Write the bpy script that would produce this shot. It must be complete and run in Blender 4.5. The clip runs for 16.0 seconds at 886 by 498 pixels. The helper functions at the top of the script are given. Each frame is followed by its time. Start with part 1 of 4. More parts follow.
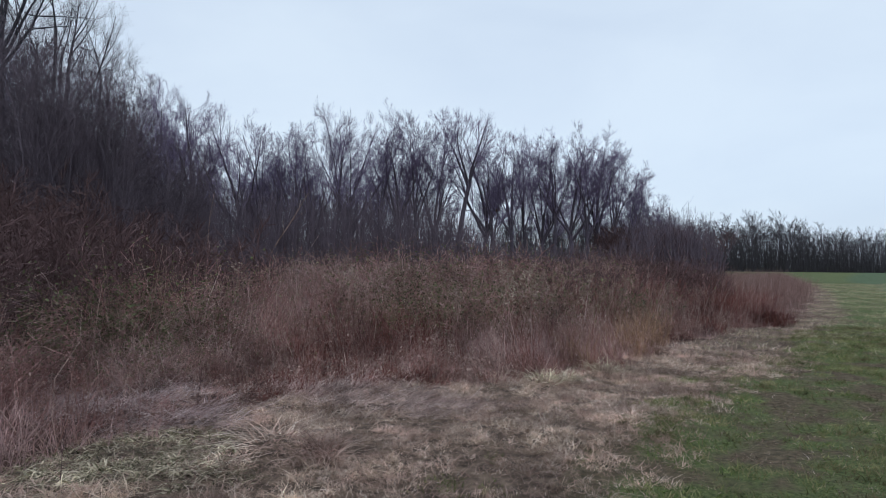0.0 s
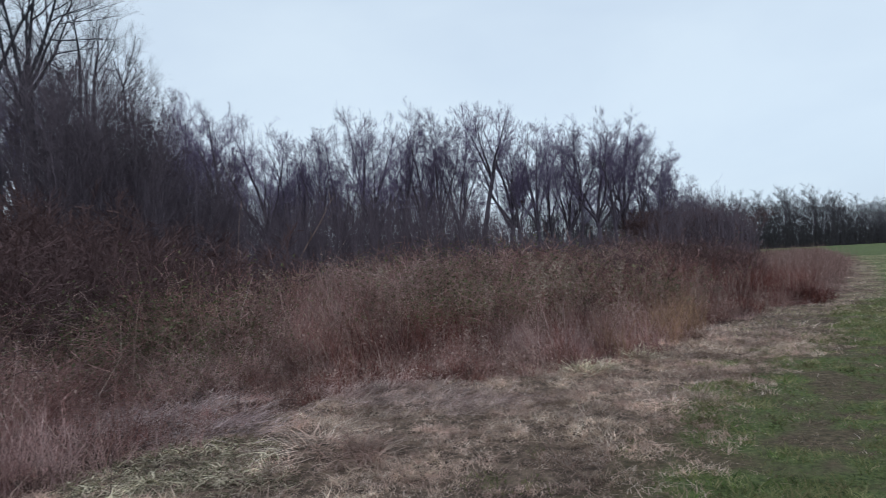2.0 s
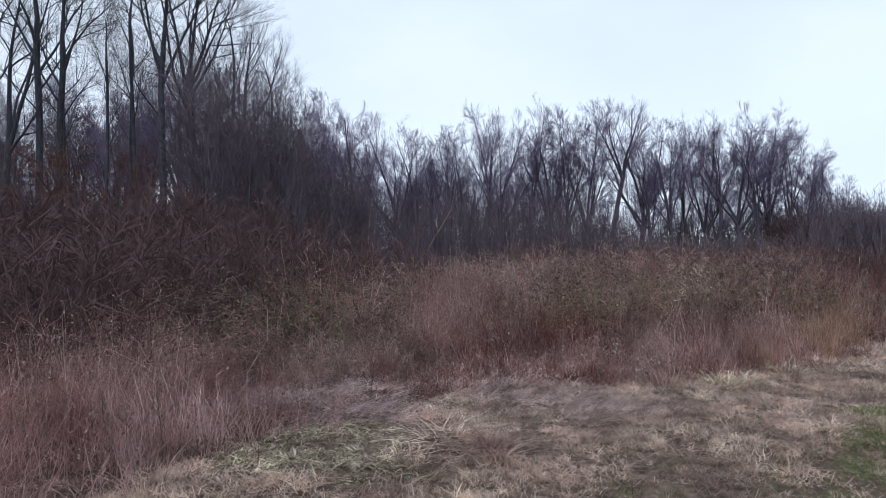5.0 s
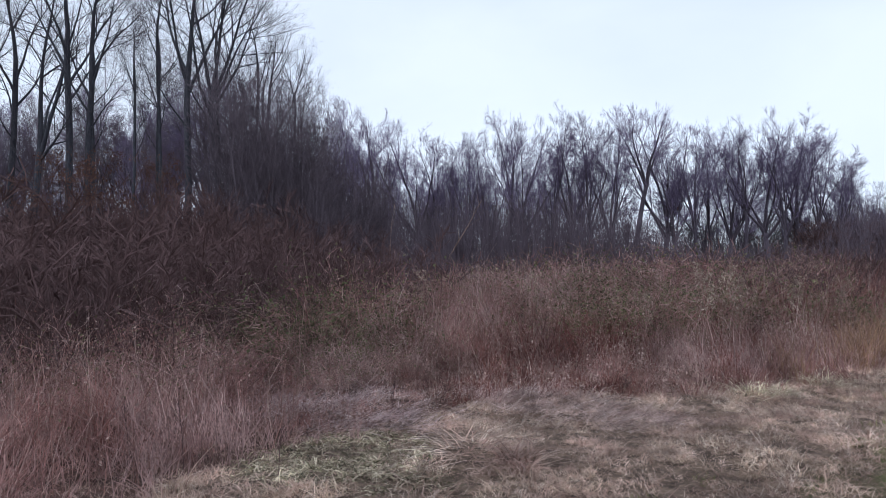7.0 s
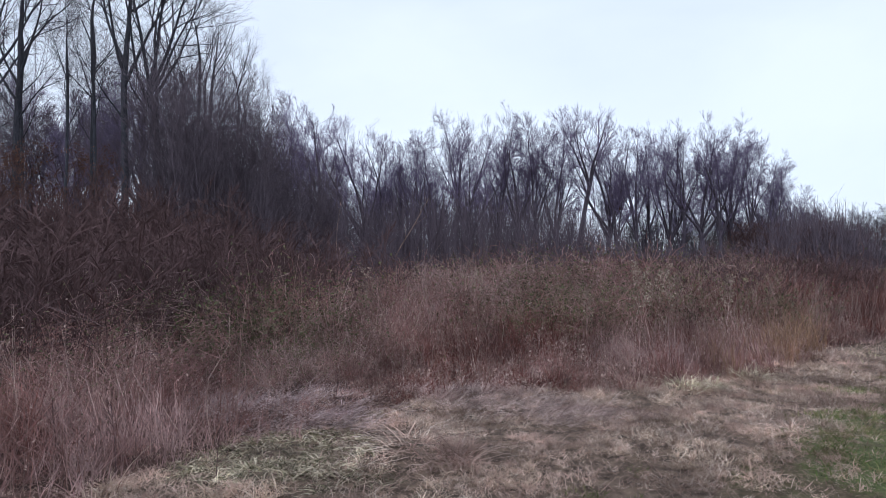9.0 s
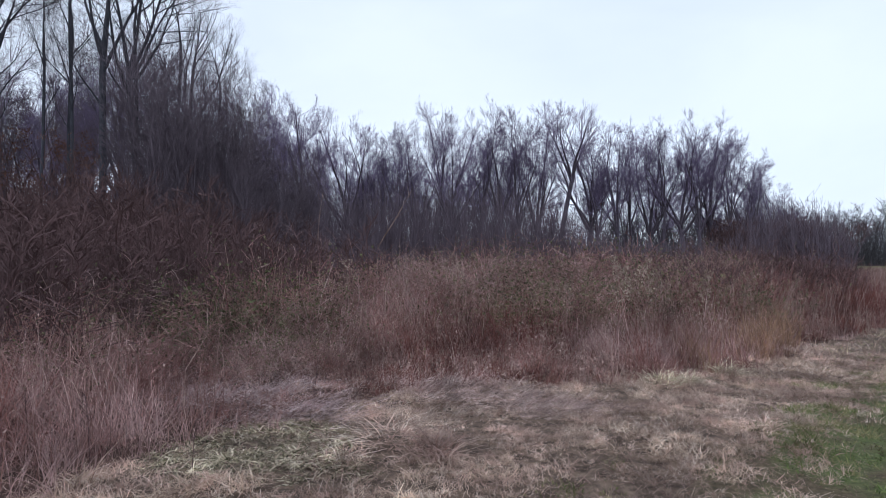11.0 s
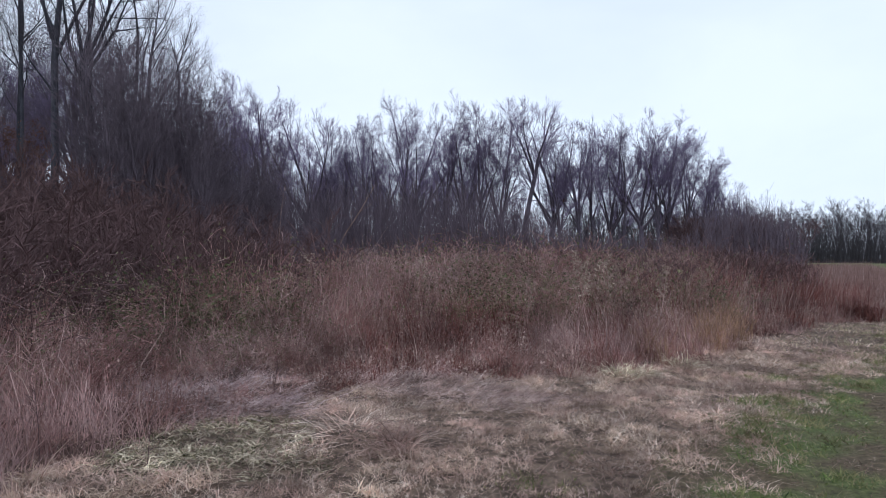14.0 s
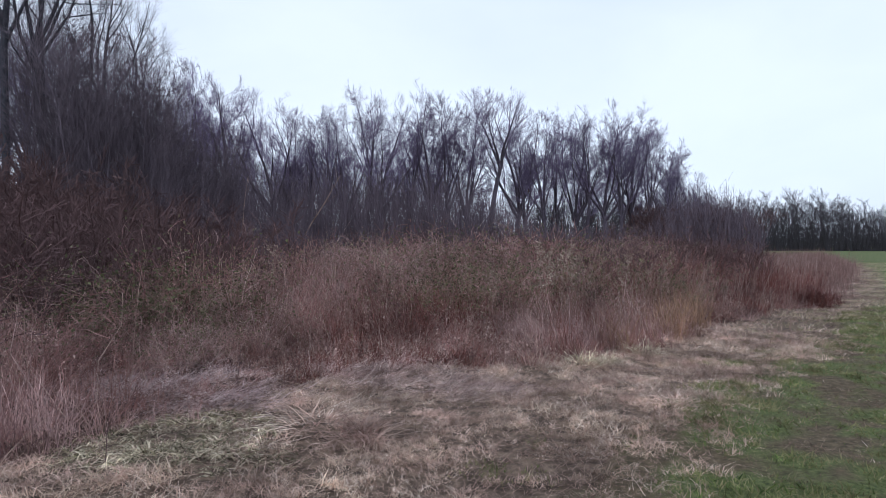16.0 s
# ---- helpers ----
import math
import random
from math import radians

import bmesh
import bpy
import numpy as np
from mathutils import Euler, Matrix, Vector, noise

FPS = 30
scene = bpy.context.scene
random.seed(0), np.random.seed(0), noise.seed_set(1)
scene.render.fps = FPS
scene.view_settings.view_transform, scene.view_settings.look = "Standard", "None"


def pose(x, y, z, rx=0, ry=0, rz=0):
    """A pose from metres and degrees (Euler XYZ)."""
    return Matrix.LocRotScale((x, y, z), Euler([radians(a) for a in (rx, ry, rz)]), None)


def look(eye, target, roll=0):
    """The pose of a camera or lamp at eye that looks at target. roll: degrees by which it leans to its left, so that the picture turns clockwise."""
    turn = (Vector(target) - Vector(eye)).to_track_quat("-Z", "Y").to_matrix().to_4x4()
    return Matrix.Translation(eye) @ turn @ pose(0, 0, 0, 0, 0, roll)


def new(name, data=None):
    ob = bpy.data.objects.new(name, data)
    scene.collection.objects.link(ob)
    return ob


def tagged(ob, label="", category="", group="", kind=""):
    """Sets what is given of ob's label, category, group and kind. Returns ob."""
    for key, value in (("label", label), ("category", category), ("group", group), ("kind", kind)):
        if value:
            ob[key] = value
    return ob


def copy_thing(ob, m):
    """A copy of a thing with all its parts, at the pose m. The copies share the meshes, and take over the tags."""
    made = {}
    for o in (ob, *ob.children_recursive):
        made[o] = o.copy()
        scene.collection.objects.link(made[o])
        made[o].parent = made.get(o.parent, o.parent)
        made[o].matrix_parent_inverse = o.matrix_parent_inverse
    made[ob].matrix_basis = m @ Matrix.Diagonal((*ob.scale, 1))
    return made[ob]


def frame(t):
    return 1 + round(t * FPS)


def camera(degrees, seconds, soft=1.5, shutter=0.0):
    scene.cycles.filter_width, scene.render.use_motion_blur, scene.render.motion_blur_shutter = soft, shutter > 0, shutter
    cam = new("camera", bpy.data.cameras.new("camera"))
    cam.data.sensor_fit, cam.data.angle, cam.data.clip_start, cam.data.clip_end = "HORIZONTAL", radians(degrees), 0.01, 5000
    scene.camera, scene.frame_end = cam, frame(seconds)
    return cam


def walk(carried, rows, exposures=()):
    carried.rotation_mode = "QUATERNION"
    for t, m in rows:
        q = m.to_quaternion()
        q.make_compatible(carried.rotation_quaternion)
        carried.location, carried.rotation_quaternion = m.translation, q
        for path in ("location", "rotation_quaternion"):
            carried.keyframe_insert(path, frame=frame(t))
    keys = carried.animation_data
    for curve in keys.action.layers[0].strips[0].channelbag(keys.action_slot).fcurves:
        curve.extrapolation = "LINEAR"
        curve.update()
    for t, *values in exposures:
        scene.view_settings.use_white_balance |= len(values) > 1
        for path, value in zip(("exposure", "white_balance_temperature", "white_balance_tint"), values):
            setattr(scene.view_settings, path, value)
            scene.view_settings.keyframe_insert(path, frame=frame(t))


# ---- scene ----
cam = camera(68.9, 16.0, soft=0.75, shutter=0.25)
PATH = [
    (0, (0.259, 1.02, 1.533), (0.364, 3.016, 1.58), 0.5),
    (0.5, (0.274, 1.072, 1.534), (0.317, 3.072, 1.548), 0.4),
    (1, (0.29, 1.123, 1.553), (0.461, 3.115, 1.583), 0.2),
    (1.5, (0.293, 1.023, 1.546), (0.494, 3.012, 1.585), -2.2),
    (2, (0.253, 1.039, 1.549), (0.273, 3.038, 1.584), -2.9),
    (2.5, (0.19, 1.093, 1.544), (0.031, 3.086, 1.597), -1.6),
    (3, (0.176, 1.138, 1.544), (-0.106, 3.116, 1.617), -1.0),
    (3.5, (0.179, 1.122, 1.543), (-0.154, 3.093, 1.601), -0.8),
    (4, (0.183, 1.101, 1.543), (-0.167, 3.07, 1.583), -0.9),
    (4.2, (0.178, 1.075, 1.545), (-0.16, 3.046, 1.583), -0.7),
    (6.3, (0.124, 1.147, 1.542), (-0.285, 3.104, 1.59), -0.9),
    (6.5, (0.126, 1.163, 1.54), (-0.285, 3.12, 1.598), -0.8),
    (7, (0.124, 1.152, 1.542), (-0.3, 3.106, 1.605), -0.7),
    (7.5, (0.133, 1.136, 1.542), (-0.279, 3.092, 1.607), -0.3),
    (8, (0.149, 1.134, 1.543), (-0.199, 3.102, 1.6), -0.3),
    (8.5, (0.153, 1.139, 1.544), (-0.139, 3.117, 1.6), -0.7),
    (9, (0.157, 1.14, 1.54), (-0.106, 3.122, 1.594), -0.5),
    (9.5, (0.159, 1.147, 1.54), (-0.084, 3.132, 1.586), -1.0),
    (9.7, (0.166, 1.15, 1.538), (-0.061, 3.137, 1.587), -0.7),
    (12, (0.169, 1.132, 1.533), (-0.033, 3.122, 1.548), 0.6),
    (12.5, (0.18, 1.115, 1.531), (0.037, 3.11, 1.543), 0.2),
    (13, (0.189, 1.14, 1.536), (0.123, 3.139, 1.555), -0.1),
    (13.5, (0.193, 1.135, 1.532), (0.133, 3.134, 1.558), -0.4),
    (14, (0.178, 1.144, 1.531), (0.082, 3.142, 1.548), 0.5),
    (14.5, (0.187, 1.13, 1.528), (0.073, 3.127, 1.531), 0.9),
    (15, (0.192, 1.139, 1.533), (0.14, 3.139, 1.522), 0.9),
    (15.5, (0.198, 1.143, 1.529), (0.182, 3.143, 1.514), 0.6),
    (16, (0.203, 1.143, 1.533), (0.211, 3.143, 1.522), 0.1),
]
walk(cam, [(t, look(eye, target, roll)) for t, eye, target, roll in PATH], [(0.0, -0.32, 5710, 8), (2.0, -0.34, 5700, 6), (2.6, -0.40, 5640, 5), (3.1, -0.38, 5630, 5), (3.9, -0.13, 5680, 7), (6.5, -0.05, 5740, 13), (16.0, -0.05, 5700, 13)])

# ---- light: an overcast winter sky with a veiled sun ----
SUN_ELEVATION, SUN_TURN = radians(46), radians(205)
world = bpy.data.worlds.new("overcast_sky")
scene.world = world
world.use_nodes = True
wt = world.node_tree
wt.nodes.clear()


def wnode(kind, **settings):
    n = wt.nodes.new(kind)
    for key, value in settings.items():
        n.inputs[key].default_value = value
    return n


sky = wt.nodes.new("ShaderNodeTexSky")
sky.sky_type, sky.sun_disc, sky.sun_elevation, sky.sun_rotation = "NISHITA", False, SUN_ELEVATION, SUN_TURN
blue = wnode("ShaderNodeVectorMath")
blue.operation = "SCALE"
blue.inputs["Scale"].default_value = 0.11
wt.links.new(sky.outputs[0], blue.inputs[0])
coord = wt.nodes.new("ShaderNodeTexCoord")
stretch = wnode("ShaderNodeMapping", Scale=(1.0, 1.0, 2.6))
cloud = wnode("ShaderNodeTexNoise", Scale=1.7, Detail=5.0, Roughness=0.5, Distortion=0.4)
ramp = wt.nodes.new("ShaderNodeValToRGB")
ramp.color_ramp.elements[0].position, ramp.color_ramp.elements[0].color = 0.32, (0.90, 0.96, 1.03, 1)
ramp.color_ramp.elements[1].position, ramp.color_ramp.elements[1].color = 0.66, (1.06, 1.11, 1.13, 1)
wt.links.new(coord.outputs["Generated"], stretch.inputs["Vector"])
wt.links.new(stretch.outputs[0], cloud.inputs["Vector"])
wt.links.new(cloud.outputs["Fac"], ramp.inputs[0])
veil = wt.nodes.new("ShaderNodeMix")
veil.data_type = "RGBA"
veil.inputs[0].default_value = 0.86
wt.links.new(blue.outputs[0], veil.inputs[6])
wt.links.new(ramp.outputs[0], veil.inputs[7])
back = wnode("ShaderNodeBackground", Strength=1.0)
wt.links.new(veil.outputs[2], back.inputs["Color"])
wout = wt.nodes.new("ShaderNodeOutputWorld")
wt.links.new(back.outputs[0], wout.inputs[0])

sun = new("sun", bpy.data.lights.new("sun", "SUN"))
sun.data.energy, sun.data.angle, sun.data.color = 0.8, radians(40), (1.0, 0.97, 0.93)
sun.matrix_world = look((60 * math.sin(SUN_TURN), 60 * math.cos(SUN_TURN), 60 * math.tan(SUN_ELEVATION)), (0, 0, 0))


# ---- materials ----
def material(name):
    m = bpy.data.materials.new(name)
    m.use_nodes = True
    t = m.node_tree
    return m, t, t.nodes["Principled BSDF"]


def ramp_node(t, stops):
    r = t.nodes.new("ShaderNodeValToRGB")
    e = r.color_ramp.elements
    while len(e) < len(stops):
        e.new(0.5)
    for el, (p, c) in zip(e, stops):
        el.position, el.color = p, (*c, 1)
    return r


def mixed(t, fac, a, b, blend="MIX"):
    n = t.nodes.new("ShaderNodeMix")
    n.data_type, n.blend_type = "RGBA", blend
    for socket, value in ((0, fac), (6, a), (7, b)):
        if isinstance(value, (int, float)):
            n.inputs[socket].default_value = value
        elif isinstance(value, tuple):
            n.inputs[socket].default_value = (*value, 1)
        else:
            t.links.new(value, n.inputs[socket])
    return n.outputs[2]


def noise_node(t, scale, detail=4.0, rough=0.6, vector=None):
    n = t.nodes.new("ShaderNodeTexNoise")
    n.inputs["Scale"].default_value, n.inputs["Detail"].default_value, n.inputs["Roughness"].default_value = scale, detail, rough
    if vector is not None:
        t.links.new(vector, n.inputs["Vector"])
    return n.outputs["Fac"]


def blades(name, colours, patch=(), patch_scale=0.4, rough=0.75, thin=0.4, second=()):
    """Dry or green blades: each takes its own colour from the range, and drifts of another colour run through them."""
    m, t, b = material(name)
    geo = t.nodes.new("ShaderNodeNewGeometry")
    steps = [(i / max(1, len(colours) - 1), c) for i, c in enumerate(colours)]
    own = ramp_node(t, steps)
    tuft = t.nodes.new("ShaderNodeAttribute")
    tuft.attribute_name = "tuft"
    shares = [t.nodes.new("ShaderNodeMath") for _ in range(2)]
    for node, source, share in zip(shares, (geo.outputs["Random Per Island"], tuft.outputs["Fac"]), (0.5, 0.64)):
        node.operation = "MULTIPLY_ADD"
        t.links.new(source, node.inputs[0])
        node.inputs[1].default_value = share
    shares[0].inputs[2].default_value = -0.07
    t.links.new(shares[0].outputs[0], shares[1].inputs[2])
    t.links.new(shares[1].outputs[0], own.inputs[0])
    col = own.outputs[0]
    if patch:
        drift = ramp_node(t, [(0.42, (0, 0, 0)), (0.62, (0.8, 0.8, 0.8))])
        t.links.new(noise_node(t, patch_scale, 3.0, 0.6, geo.outputs["Position"]), drift.inputs[0])
        col = mixed(t, drift.outputs[0], col, patch)
    if second:
        other = ramp_node(t, [(0.5, (0, 0, 0)), (0.6, (0.75, 0.75, 0.75))])
        t.links.new(noise_node(t, patch_scale * 1.7, 3.0, 0.6, geo.outputs["Position"]), other.inputs[0])
        col = mixed(t, other.outputs[0], col, second)
    broad = ramp_node(t, [(0.36, (0.58, 0.54, 0.54)), (0.64, (1.42, 1.42, 1.40))])
    t.links.new(noise_node(t, 1.3, 3.0, 0.6, geo.outputs["Position"]), broad.inputs[0])
    col = mixed(t, 1.0, col, broad.outputs[0], "MULTIPLY")
    fine = ramp_node(t, [(0.3, (0.42, 0.40, 0.40)), (0.7, (1.4, 1.4, 1.4))])
    t.links.new(noise_node(t, 6.0, 4.0, 0.65, geo.outputs["Position"]), fine.inputs[0])
    col = mixed(t, 1.0, col, fine.outputs[0], "MULTIPLY")
    t.links.new(col, b.inputs["Base Color"])
    b.inputs["Roughness"].default_value = rough
    b.inputs["Specular IOR Level"].default_value = 0.25
    glow = t.nodes.new("ShaderNodeBsdfTranslucent")
    t.links.new(col, glow.inputs["Color"])
    both = t.nodes.new("ShaderNodeMixShader")
    both.inputs[0].default_value = thin
    t.links.new(b.outputs[0], both.inputs[1])
    t.links.new(glow.outputs[0], both.inputs[2])
    t.links.new(both.outputs[0], t.nodes["Material Output"].inputs["Surface"])
    return m


def bark(name, dark, light, scale=1.0):
    m, t, b = material(name)
    tc = t.nodes.new("ShaderNodeTexCoord")
    mp = t.nodes.new("ShaderNodeMapping")
    mp.inputs["Scale"].default_value = (scale, scale, 0.18 * scale)
    t.links.new(tc.outputs["Object"], mp.inputs["Vector"])
    grain = noise_node(t, 9.0, 6.0, 0.7, mp.outputs[0])
    r = ramp_node(t, [(0.3, dark), (0.7, light)])
    t.links.new(grain, r.inputs[0])
    info = t.nodes.new("ShaderNodeObjectInfo")
    own = ramp_node(t, [(0.0, (0.75, 0.72, 0.72)), (1.0, (1.2, 1.17, 1.15))])
    t.links.new(info.outputs["Random"], own.inputs[0])
    t.links.new(mixed(t, 1.0, r.outputs[0], own.outputs[0], "MULTIPLY"), b.inputs["Base Color"])
    bump = t.nodes.new("ShaderNodeBump")
    bump.inputs["Strength"].default_value, bump.inputs["Distance"].default_value = 0.6, 0.03
    t.links.new(grain, bump.inputs["Height"])
    t.links.new(bump.outputs[0], b.inputs["Normal"])
    b.inputs["Roughness"].default_value = 0.9
    b.inputs["Specular IOR Level"].default_value = 0.2
    return m


M_TRUNK = bark("grey_bark", (0.024, 0.025, 0.032), (0.080, 0.082, 0.098))
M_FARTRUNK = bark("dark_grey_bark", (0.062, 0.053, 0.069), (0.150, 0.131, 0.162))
# Crowns of the wood's edge: haze put into the bark as paler violet.
M_HAZETWIG = bark("hazed_twig_bark", (0.140, 0.116, 0.180), (0.258, 0.214, 0.325))
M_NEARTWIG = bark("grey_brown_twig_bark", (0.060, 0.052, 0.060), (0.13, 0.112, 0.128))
M_DARKTWIG = bark("dark_twig_bark", (0.098, 0.082, 0.098), (0.195, 0.161, 0.190))
M_BRUSHTWIG = bark("purple_brush_bark", (0.104, 0.086, 0.103), (0.20, 0.165, 0.198))
# Far treeline: grey bark with the bluish distance haze put into its colour.
M_HAZEGREYTWIG = bark("hazed_grey_twig_bark", (0.064, 0.062, 0.070), (0.13, 0.125, 0.138))
M_MAROON = bark("maroon_twig_bark", (0.066, 0.041, 0.041), (0.150, 0.094, 0.093))
M_CANE = blades("bramble_cane", [(0.13, 0.062, 0.058), (0.28, 0.155, 0.145), (0.48, 0.37, 0.335), (0.21, 0.092, 0.085), (0.33, 0.19, 0.178)], (0.29, 0.137, 0.124), 0.5, thin=0.15)
M_LEAF = blades("bramble_leaf", [(0.085, 0.10, 0.045), (0.16, 0.165, 0.08), (0.13, 0.14, 0.062), (0.24, 0.20, 0.125), (0.12, 0.062, 0.05), (0.075, 0.09, 0.04)], (0.11, 0.125, 0.062), 0.35, thin=0.25)
M_BROWNLEAF = blades("dead_leaf", [(0.13, 0.062, 0.046), (0.18, 0.092, 0.064), (0.095, 0.048, 0.040)])
M_RED = blades("red_meadow_grass", [(0.17, 0.082, 0.075), (0.46, 0.29, 0.255), (0.28, 0.14, 0.125), (0.68, 0.51, 0.46), (0.22, 0.105, 0.093)], (0.50, 0.36, 0.34), 0.5, second=(0.33, 0.15, 0.13), thin=0.25)
M_FARRED = blades("brown_meadow_grass", [(0.16, 0.092, 0.08), (0.35, 0.232, 0.20), (0.24, 0.146, 0.125), (0.46, 0.34, 0.30)], (0.28, 0.172, 0.155), 0.12, second=(0.40, 0.30, 0.26))
M_RUSSET = blades("dark_russet_stem", [(0.11, 0.045, 0.038), (0.21, 0.085, 0.068), (0.15, 0.06, 0.05), (0.28, 0.135, 0.11)])
M_WISP = blades("pale_stem", [(0.40, 0.29, 0.24), (0.62, 0.50, 0.42), (0.30, 0.19, 0.16), (0.54, 0.42, 0.36)])
M_LODGED = blades("lodged_grass", [(0.22, 0.145, 0.145), (0.72, 0.60, 0.575), (0.46, 0.345, 0.345), (0.86, 0.77, 0.72), (0.36, 0.255, 0.25)], (0.56, 0.435, 0.425), 0.7, thin=0.25)
M_STRAW = blades("straw", [(0.16, 0.10, 0.07), (0.72, 0.60, 0.47), (0.40, 0.27, 0.21), (0.88, 0.77, 0.65), (0.30, 0.19, 0.145), (0.66, 0.50, 0.40)], (0.58, 0.40, 0.33), 1.1, thin=0.25)
M_PALE = blades("bleached_straw", [(0.62, 0.55, 0.40), (0.84, 0.75, 0.58), (0.36, 0.32, 0.20), (0.56, 0.50, 0.36)])
M_OLIVE = blades("grey_green_blade", [(0.06, 0.055, 0.03), (0.12, 0.11, 0.055), (0.80, 0.71, 0.54), (0.32, 0.28, 0.17), (0.08, 0.075, 0.04), (0.64, 0.55, 0.40), (0.15, 0.135, 0.07)], thin=0.15)
M_TURF = blades("turf_blade", [(0.040, 0.072, 0.020), (0.115, 0.18, 0.045), (0.18, 0.225, 0.07), (0.36, 0.315, 0.18), (0.076, 0.13, 0.032), (0.21, 0.20, 0.09)], (0.27, 0.235, 0.125), 2.2)
M_TRACK = blades("track_turf_blade", [(0.24, 0.26, 0.12), (0.52, 0.47, 0.31), (0.34, 0.34, 0.18), (0.66, 0.58, 0.43), (0.19, 0.25, 0.09)], (0.5, 0.44, 0.28), 0.5)
M_DEADTURF = blades("dead_turf_blade", [(0.08, 0.052, 0.040), (0.20, 0.14, 0.105), (0.12, 0.08, 0.06), (0.44, 0.35, 0.27)], thin=0.2)
M_THATCH = blades("thatch", [(0.15, 0.095, 0.073), (0.52, 0.38, 0.31), (0.33, 0.22, 0.175), (0.70, 0.57, 0.48), (0.22, 0.14, 0.11)], (0.44, 0.30, 0.25), 1.6, thin=0.2)
M_HEAD = blades("withered_head", [(0.20, 0.10, 0.085), (0.46, 0.34, 0.30), (0.28, 0.15, 0.125), (0.66, 0.55, 0.48), (0.16, 0.075, 0.065)], (0.30, 0.165, 0.14), 0.9)
M_FOX = blades("fox_red_grass", [(0.12, 0.048, 0.040), (0.30, 0.145, 0.12), (0.20, 0.085, 0.070), (0.44, 0.27, 0.23)], (0.25, 0.11, 0.09), 0.7, thin=0.2)
M_OCHRE = blades("ochre_grass", [(0.17, 0.095, 0.058), (0.36, 0.235, 0.15), (0.25, 0.15, 0.092), (0.45, 0.33, 0.23)], thin=0.2)
M_SHEAF = blades("sheaf_straw", [(0.30, 0.20, 0.18), (0.74, 0.60, 0.54), (0.52, 0.39, 0.35), (0.86, 0.75, 0.67), (0.42, 0.30, 0.265)], (0.55, 0.40, 0.37), 1.4, thin=0.25)
M_TUFT = blades("straw_tuft", [(0.24, 0.17, 0.12), (0.66, 0.53, 0.41), (0.42, 0.30, 0.22), (0.80, 0.69, 0.56)], thin=0.25)
M_FORB = blades("withered_forb", [(0.13, 0.075, 0.062), (0.34, 0.24, 0.20), (0.22, 0.13, 0.11), (0.52, 0.41, 0.35), (0.17, 0.085, 0.07)], (0.27, 0.17, 0.15), 0.9, thin=0.15)
M_SEED = blades("seed_fluff", [(0.27, 0.215, 0.165), (0.42, 0.35, 0.28)])


def ground_material():
    m, t, b = material("field_ground")
    geo = t.nodes.new("ShaderNodeNewGeometry")
    pos = geo.outputs["Position"]
    cover = t.nodes.new("ShaderNodeAttribute")
    cover.attribute_name = "cover"
    split = t.nodes.new("ShaderNodeSeparateColor")
    t.links.new(cover.outputs["Color"], split.inputs[0])

    def masked(channel, scale, spread):
        add = t.nodes.new("ShaderNodeMath")
        add.operation = "MULTIPLY_ADD"
        t.links.new(noise_node(t, scale, 5.0, 0.65, pos), add.inputs[0])
        add.inputs[1].default_value = spread
        t.links.new(split.outputs[channel], add.inputs[2])
        r = ramp_node(t, [(0.5 + spread / 2 - 0.1, (0, 0, 0)), (0.5 + spread / 2 + 0.1, (1, 1, 1))])
        t.links.new(add.outputs[0], r.inputs[0])
        return r.outputs[0]

    def two(a, c, scale, lo=0.38, hi=0.62):
        r = ramp_node(t, [(lo, a), (hi, c)])
        t.links.new(noise_node(t, scale, 6.0, 0.7, pos), r.inputs[0])
        return r.outputs[0]

    straw = two((0.066, 0.046, 0.034), (0.25, 0.18, 0.132), 7.0, 0.40, 0.68)
    worn = t.nodes.new("ShaderNodeAttribute")
    worn.attribute_name = "wear"
    bare = ramp_node(t, [(0.05, (0.9, 0.9, 0.9)), (0.6, (0, 0, 0))])
    t.links.new(worn.outputs["Fac"], bare.inputs[0])
    green = mixed(t, bare.outputs[0], two((0.05, 0.066, 0.025), (0.17, 0.195, 0.075), 24.0, 0.36, 0.64), two((0.055, 0.040, 0.028), (0.18, 0.13, 0.085), 15.0, 0.36, 0.64))
    crop = two((0.07, 0.105, 0.05), (0.11, 0.145, 0.075), 0.3)
    soil = two((0.050, 0.028, 0.024), (0.13, 0.075, 0.060), 3.0)
    col = mixed(t, masked(0, 1.4, 0.9), straw, green)
    col = mixed(t, masked(2, 0.25, 0.3), col, crop)
    col = mixed(t, masked(1, 1.2, 0.5), col, soil)
    t.links.new(col, b.inputs["Base Color"])
    bump = t.nodes.new("ShaderNodeBump")
    bump.inputs["Strength"].default_value, bump.inputs["Distance"].default_value = 0.8, 0.05
    t.links.new(noise_node(t, 14.0, 8.0, 0.75, pos), bump.inputs["Height"])
    t.links.new(bump.outputs[0], b.inputs["Normal"])
    b.inputs["Roughness"].default_value = 0.95
    b.inputs["Specular IOR Level"].default_value = 0.15
    return m


# ---- the lie of the land ----
TALL = np.array([(-60, -20), (-12, 0.0), (-4, 3.4), (-2.85, 4.6), (-2.55, 5.7), (-2.3, 6.6), (-1.5, 7.8), (-0.7, 8.6), (0.3, 9.0), (1.2, 9.1), (2.1, 9.6), (2.8, 10.2), (3.8, 11.2), (5.9, 13.6), (8.0, 15.9),
                 (9.6, 17.0), (13.8, 22.4), (28.2, 44.3), (50, 84), (300, 520)])
